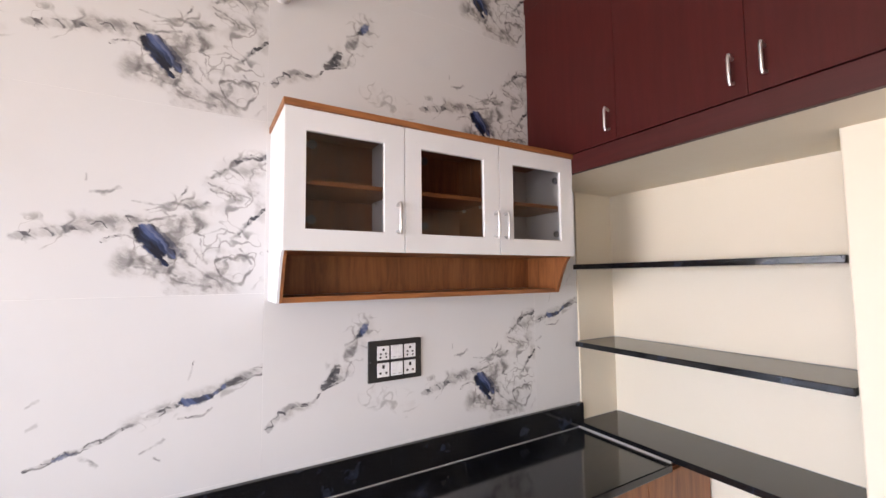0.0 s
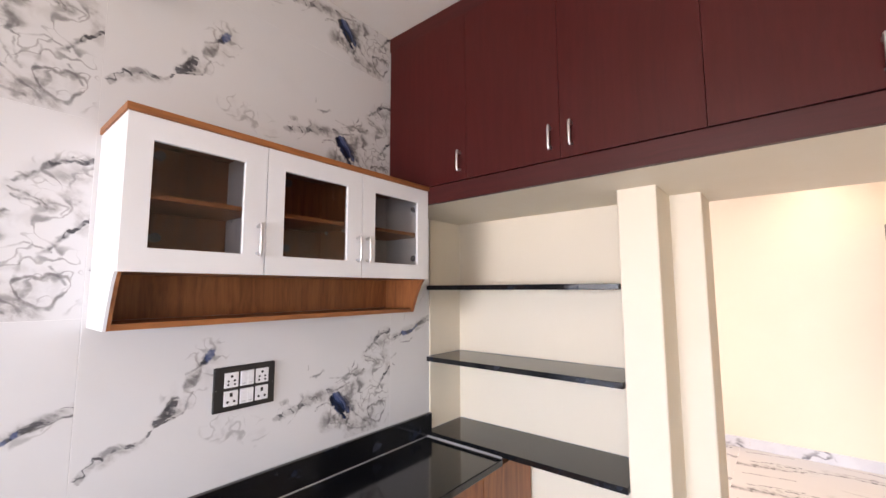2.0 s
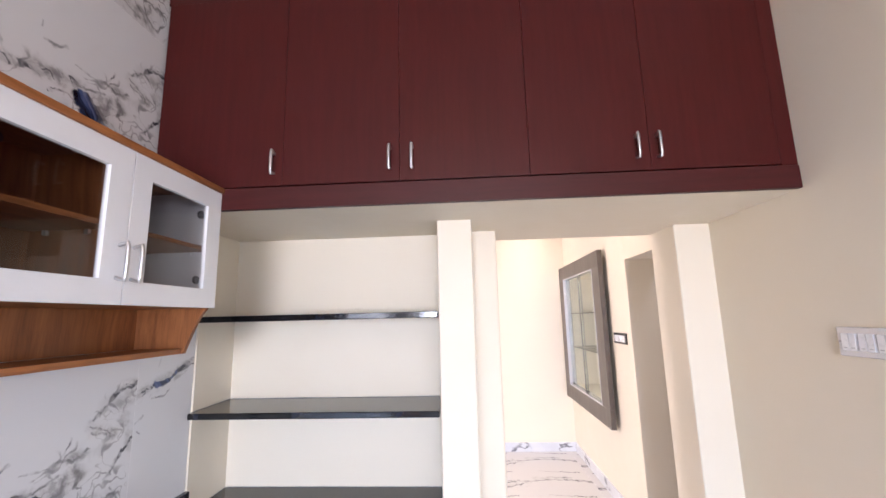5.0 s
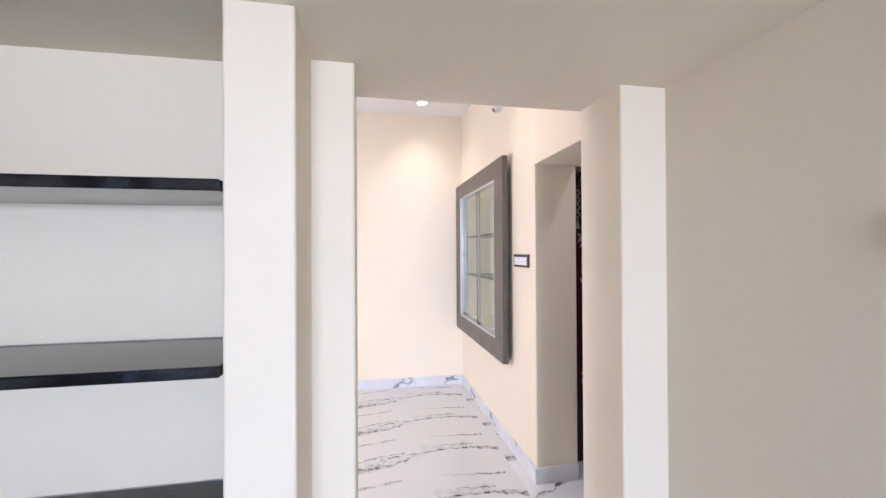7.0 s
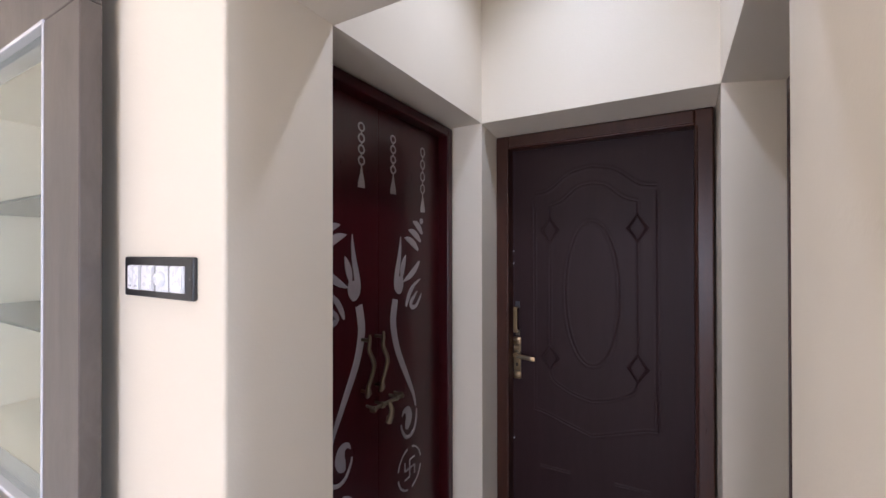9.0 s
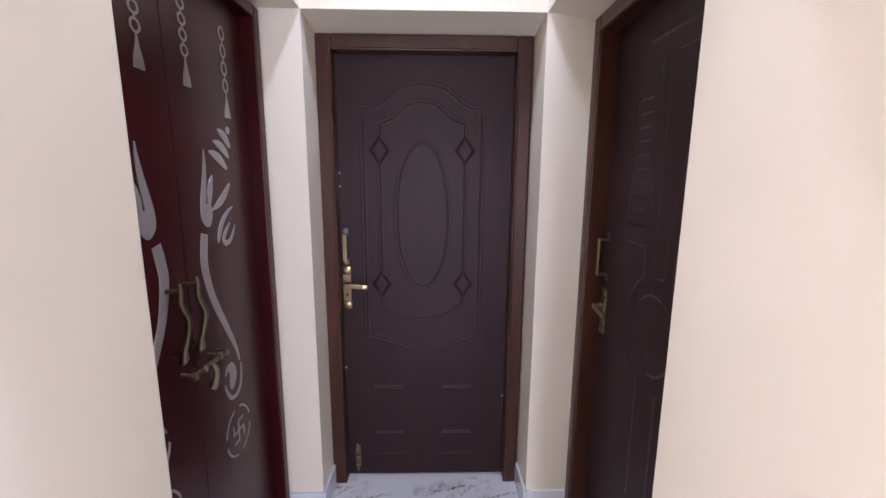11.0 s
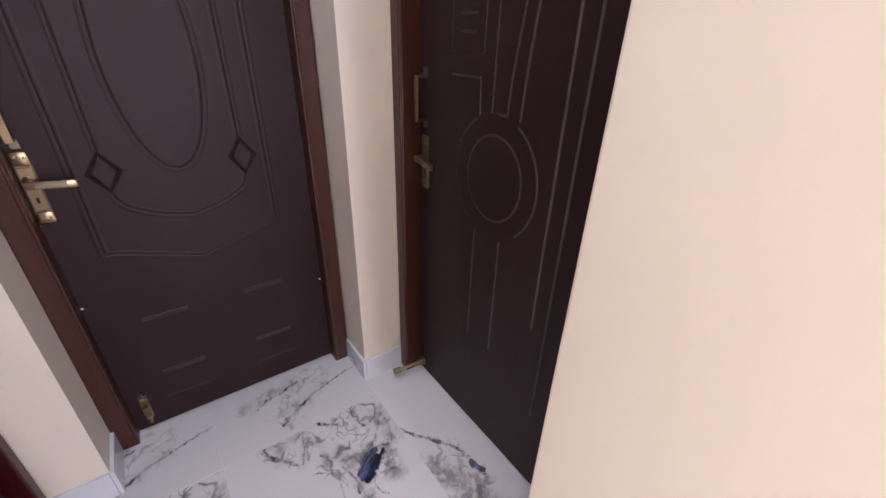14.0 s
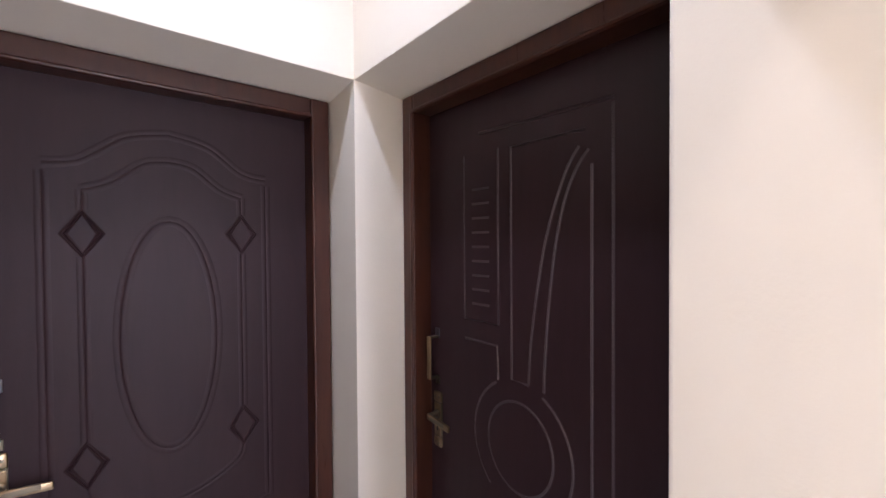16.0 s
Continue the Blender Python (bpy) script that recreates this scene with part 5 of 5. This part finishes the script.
    # wavy pull handle ending in a flat drop-shaped foot
    a = PC + 0.0535 + s * 0.0385
    pts = [place_p(a, 1.212, 0.036), place_p(a + 0.003, 1.190, 0.040), place_p(a + 0.010, 1.160, 0.042), place_p(a - 0.016, 1.110, 0.042), place_p(a - 0.004, 1.065, 0.041),
           place_p(a + 0.006, 1.035, 0.036), place_p(a - 0.002, 1.008, 0.028), place_p(a - 0.003, 0.992, 0.020)]
    rad = [0.0045, 0.0062, 0.0075, 0.0085, 0.0068, 0.0075, 0.0125, 0.0060]
    radii = [rad[min(k // 4, 6)] + (rad[min(k // 4, 6) + 1] - rad[min(k // 4, 6)]) * (k % 4) / 4 for k in range(28)] + [rad[-1]]
    handle = part("pull_handle", tube(spline(pts, 4), radii, 10), PEWTER, lf, "wavy antique brass pull handle", True)
    part("stud", tube([place_p(a + 0.002, 1.192, -0.002), place_p(a + 0.002, 1.192, 0.042)], 0.0065, 10), PEWTER, handle, "", True)
    part("stud", tube([place_p(a - 0.001, 1.012, -0.002), place_p(a - 0.001, 1.012, 0.030)], 0.0060, 10), PEWTER, handle, "", True)
# sliding latch: a rod in three staples with a hanging hasp
latch = part("aldrop_latch", tube([place_p(PC + 0.082, 0.947, 0.034), place_p(PC - 0.108, 0.943, 0.034)], 0.0072, 12), PEWTER, leafs[0], "antique brass sliding latch with a hasp", True)
for a, h in ((0.066, 0.016), (0.018, 0.014), (-0.066, 0.014), (-0.098, 0.015)):
    bm = lathe([(-0.006, 0.0085), (-0.003, 0.0125), (0.003, 0.0125), (0.006, 0.0085)], place_p(PC + a, 0.945, 0.034), (0, 1, 0), 14)
    tube([place_p(PC + a, 0.945 + h * 0.4, -0.002), place_p(PC + a, 0.945 + h * 0.2, 0.026)], 0.0055, 8, bm)
    part("staple", bm, PEWTER, latch, "", True)
bm = tube(spline([place_p(PC - 0.012, 0.946, 0.040), place_p(PC - 0.013, 0.925, 0.052), place_p(PC - 0.012, 0.900, 0.050), place_p(PC - 0.008, 0.872, 0.040)], 5), [0.0075 + 0.0045 * (k / 15) for k in range(16)], 12, flat=0.6)
part("hasp", bm, PEWTER, latch, "hanging hasp", True)
part("hasp_ring", lathe([(-0.004, 0.009), (0.0, 0.0125), (0.004, 0.009)], place_p(PC - 0.022, 0.884, 0.030), (1, 0, 0), 14), PEWTER, latch, "", True)


# ---- skirting ----
def skirting(x0, x1, y0, y1):
    return solid("baseboard", box(x0, x1, y0, y1, 0, 0.106, 0.0015), SKIRT, "pale marble tile skirting along the wall", "skirting", "structure", "", ((x0 + x1) / 2, (y0 + y1) / 2, 0))


x = LX1
while x < HX1 - 0.02:
    x2 = min(x + 0.597, HX1 - 0.0125)
    skirting(x + 0.001, x2 - 0.001, KY0, KY0 + 0.012)
    x = x + 0.597
y = KY0
while y < HY1 - 0.1:
    y2 = min(y + 1.2, HY1)
    skirting(HX1 - 0.012, HX1, y + 0.001, y2 - 0.001)
    y = y2
skirting(LX1 - 0.012, LX1, LY1 + 0.001, KY0 + 0.010)
skirting(EX1, EX1 + 0.012, LY1 + 0.001, -0.376)
skirting(2.506, EX1 + 0.010, -0.386, -0.374)
skirting(LX1 - 0.012, LX1, -1.962, LY0 + 0.010)
skirting(LX1 + 0.001, 3.834, LY0, LY0 + 0.012)
skirting(LX0, LX0 + 0.012, -1.962, LY0 + 0.010)
skirting(2.608, LX0 - 0.001, LY0, LY0 + 0.012)
skirting(EX1, EX1 + 0.012, 0.56, 3.9)

# ---- tiles ----
tile_meshes = {}


def tile(parent, key, mat_, L, H, u0, v0, origin, ax, up, out, thick=0.009, scale=None):
    """A rectified tile of L by H metres; u0, v0: where it starts in the print; key shares the mesh."""
    name = (key, round(L, 3), round(H, 3), round(u0, 3), round(v0, 3), mat_.name)
    if name not in tile_meshes:
        g, b = 0.0006, 0.0008
        bm = bmesh.new()
        uv = bm.loops.layers.uv.new("UVMap")
        A, U, O = Vector(ax), Vector(up), Vector(out)
        rows = []
        for d, o in ((g, -thick), (g, -b), (g + b, 0.0)):
            rows.append([(d, d, o), (L - d, d, o), (L - d, H - d, o), (d, H - d, o)])
        vs = [[bm.verts.new(A * a + U * u + O * o) for a, u, o in r] for r in rows]
        for p, q in zip(vs, vs[1:]):
            for j in range(4):
                bm.faces.new((p[j], p[(j + 1) % 4], q[(j + 1) % 4], q[j]))
        bm.faces.new(vs[-1])
        unit_h = scale or H
        for f in bm.faces:
            for lp in f.loops:
                lp[uv].uv = (u0 + lp.vert.co.dot(A) / unit_h, v0 + lp.vert.co.dot(U) / unit_h)
        bmesh.ops.recalc_face_normals(bm, faces=bm.faces)
        me = bpy.data.meshes.new("tile")
        bm.to_mesh(me)
        bm.free()
        me.materials.append(mat_)
        tile_meshes[name] = me
    ob = new("tile", tile_meshes[name])
    ob.parent = parent
    ob.location = Vector(origin) - base[parent]
    return ob


TL, TH = 1.335, 0.648
COLS = [(-4.6, -3.42, 1.18), (-3.42, -2.085, TL), (-2.085, -0.75, TL), (-0.75, 0.585, TL), (0.585, 1.92, TL), (1.92, 2.250, 0.33)]
ROWS_Z = [(0.27, 0.922), (0.922, 1.570), (1.570, 2.218), (2.218, 2.866), (2.866, 3.158)]
for ci, (x0, x1, _) in enumerate(COLS):
    for ri, (z0, z1) in enumerate(ROWS_Z):
        pr = PRINT_B if (ci == 3 and ri == 1) or (ci == 2 and ri == 2) or (ci == 5 and ri == 1) else PRINT_A
        start = 2.05 - (x1 - x0) / TH if ci == 0 else ((1.54 if ri == 1 else 1.62) if ci == 5 else 0.0)
        tile(wall_north, "wall", pr, x1 - x0, z1 - z0, start, -0.30 if ci == 5 and ri == 1 else 0.0, (x0, TILE_Y, z0), (1, 0, 0), (0, 0, 1), (0, -1, 0), 0.011, TH)

FW, FLN = 0.597, 1.2
for i in range(-13, 6):
    x0 = 2.799 + FW * i
    x1 = min(x0 + FW, HX1)
    if x0 > HX1 - 0.05:
        continue
    lobby_col = 2.1 < x0 < 3.9
    # rows from the north down: (north edge, south edge, where the print starts, print)
    rows = [(0.72, -0.48, 0.0, PRINT_D), (1.92, 0.72, 0.0, PRINT_D)]
    if x0 > 2.1:
        rows += [(3.12, 1.92, 0.0, PRINT_D), (4.0, 3.12, 0.54, PRINT_D)]
    rows += [(-0.48, -1.68, 0.0, PRINT_A if x0 > 2.5 else PRINT_C), (-1.68, -2.12, 0.0, PRINT_E)] if lobby_col else [(-0.48, -0.58, 0.0, PRINT_D)]
    for yn, ys, u0, pr in rows:
        tile(floor, "floor", pr, yn - ys, x1 - x0, u0, 0.0, (x0, yn, 0.0), (0, -1, 0), (1, 0, 0), (0, 0, 1), 0.009, FW)
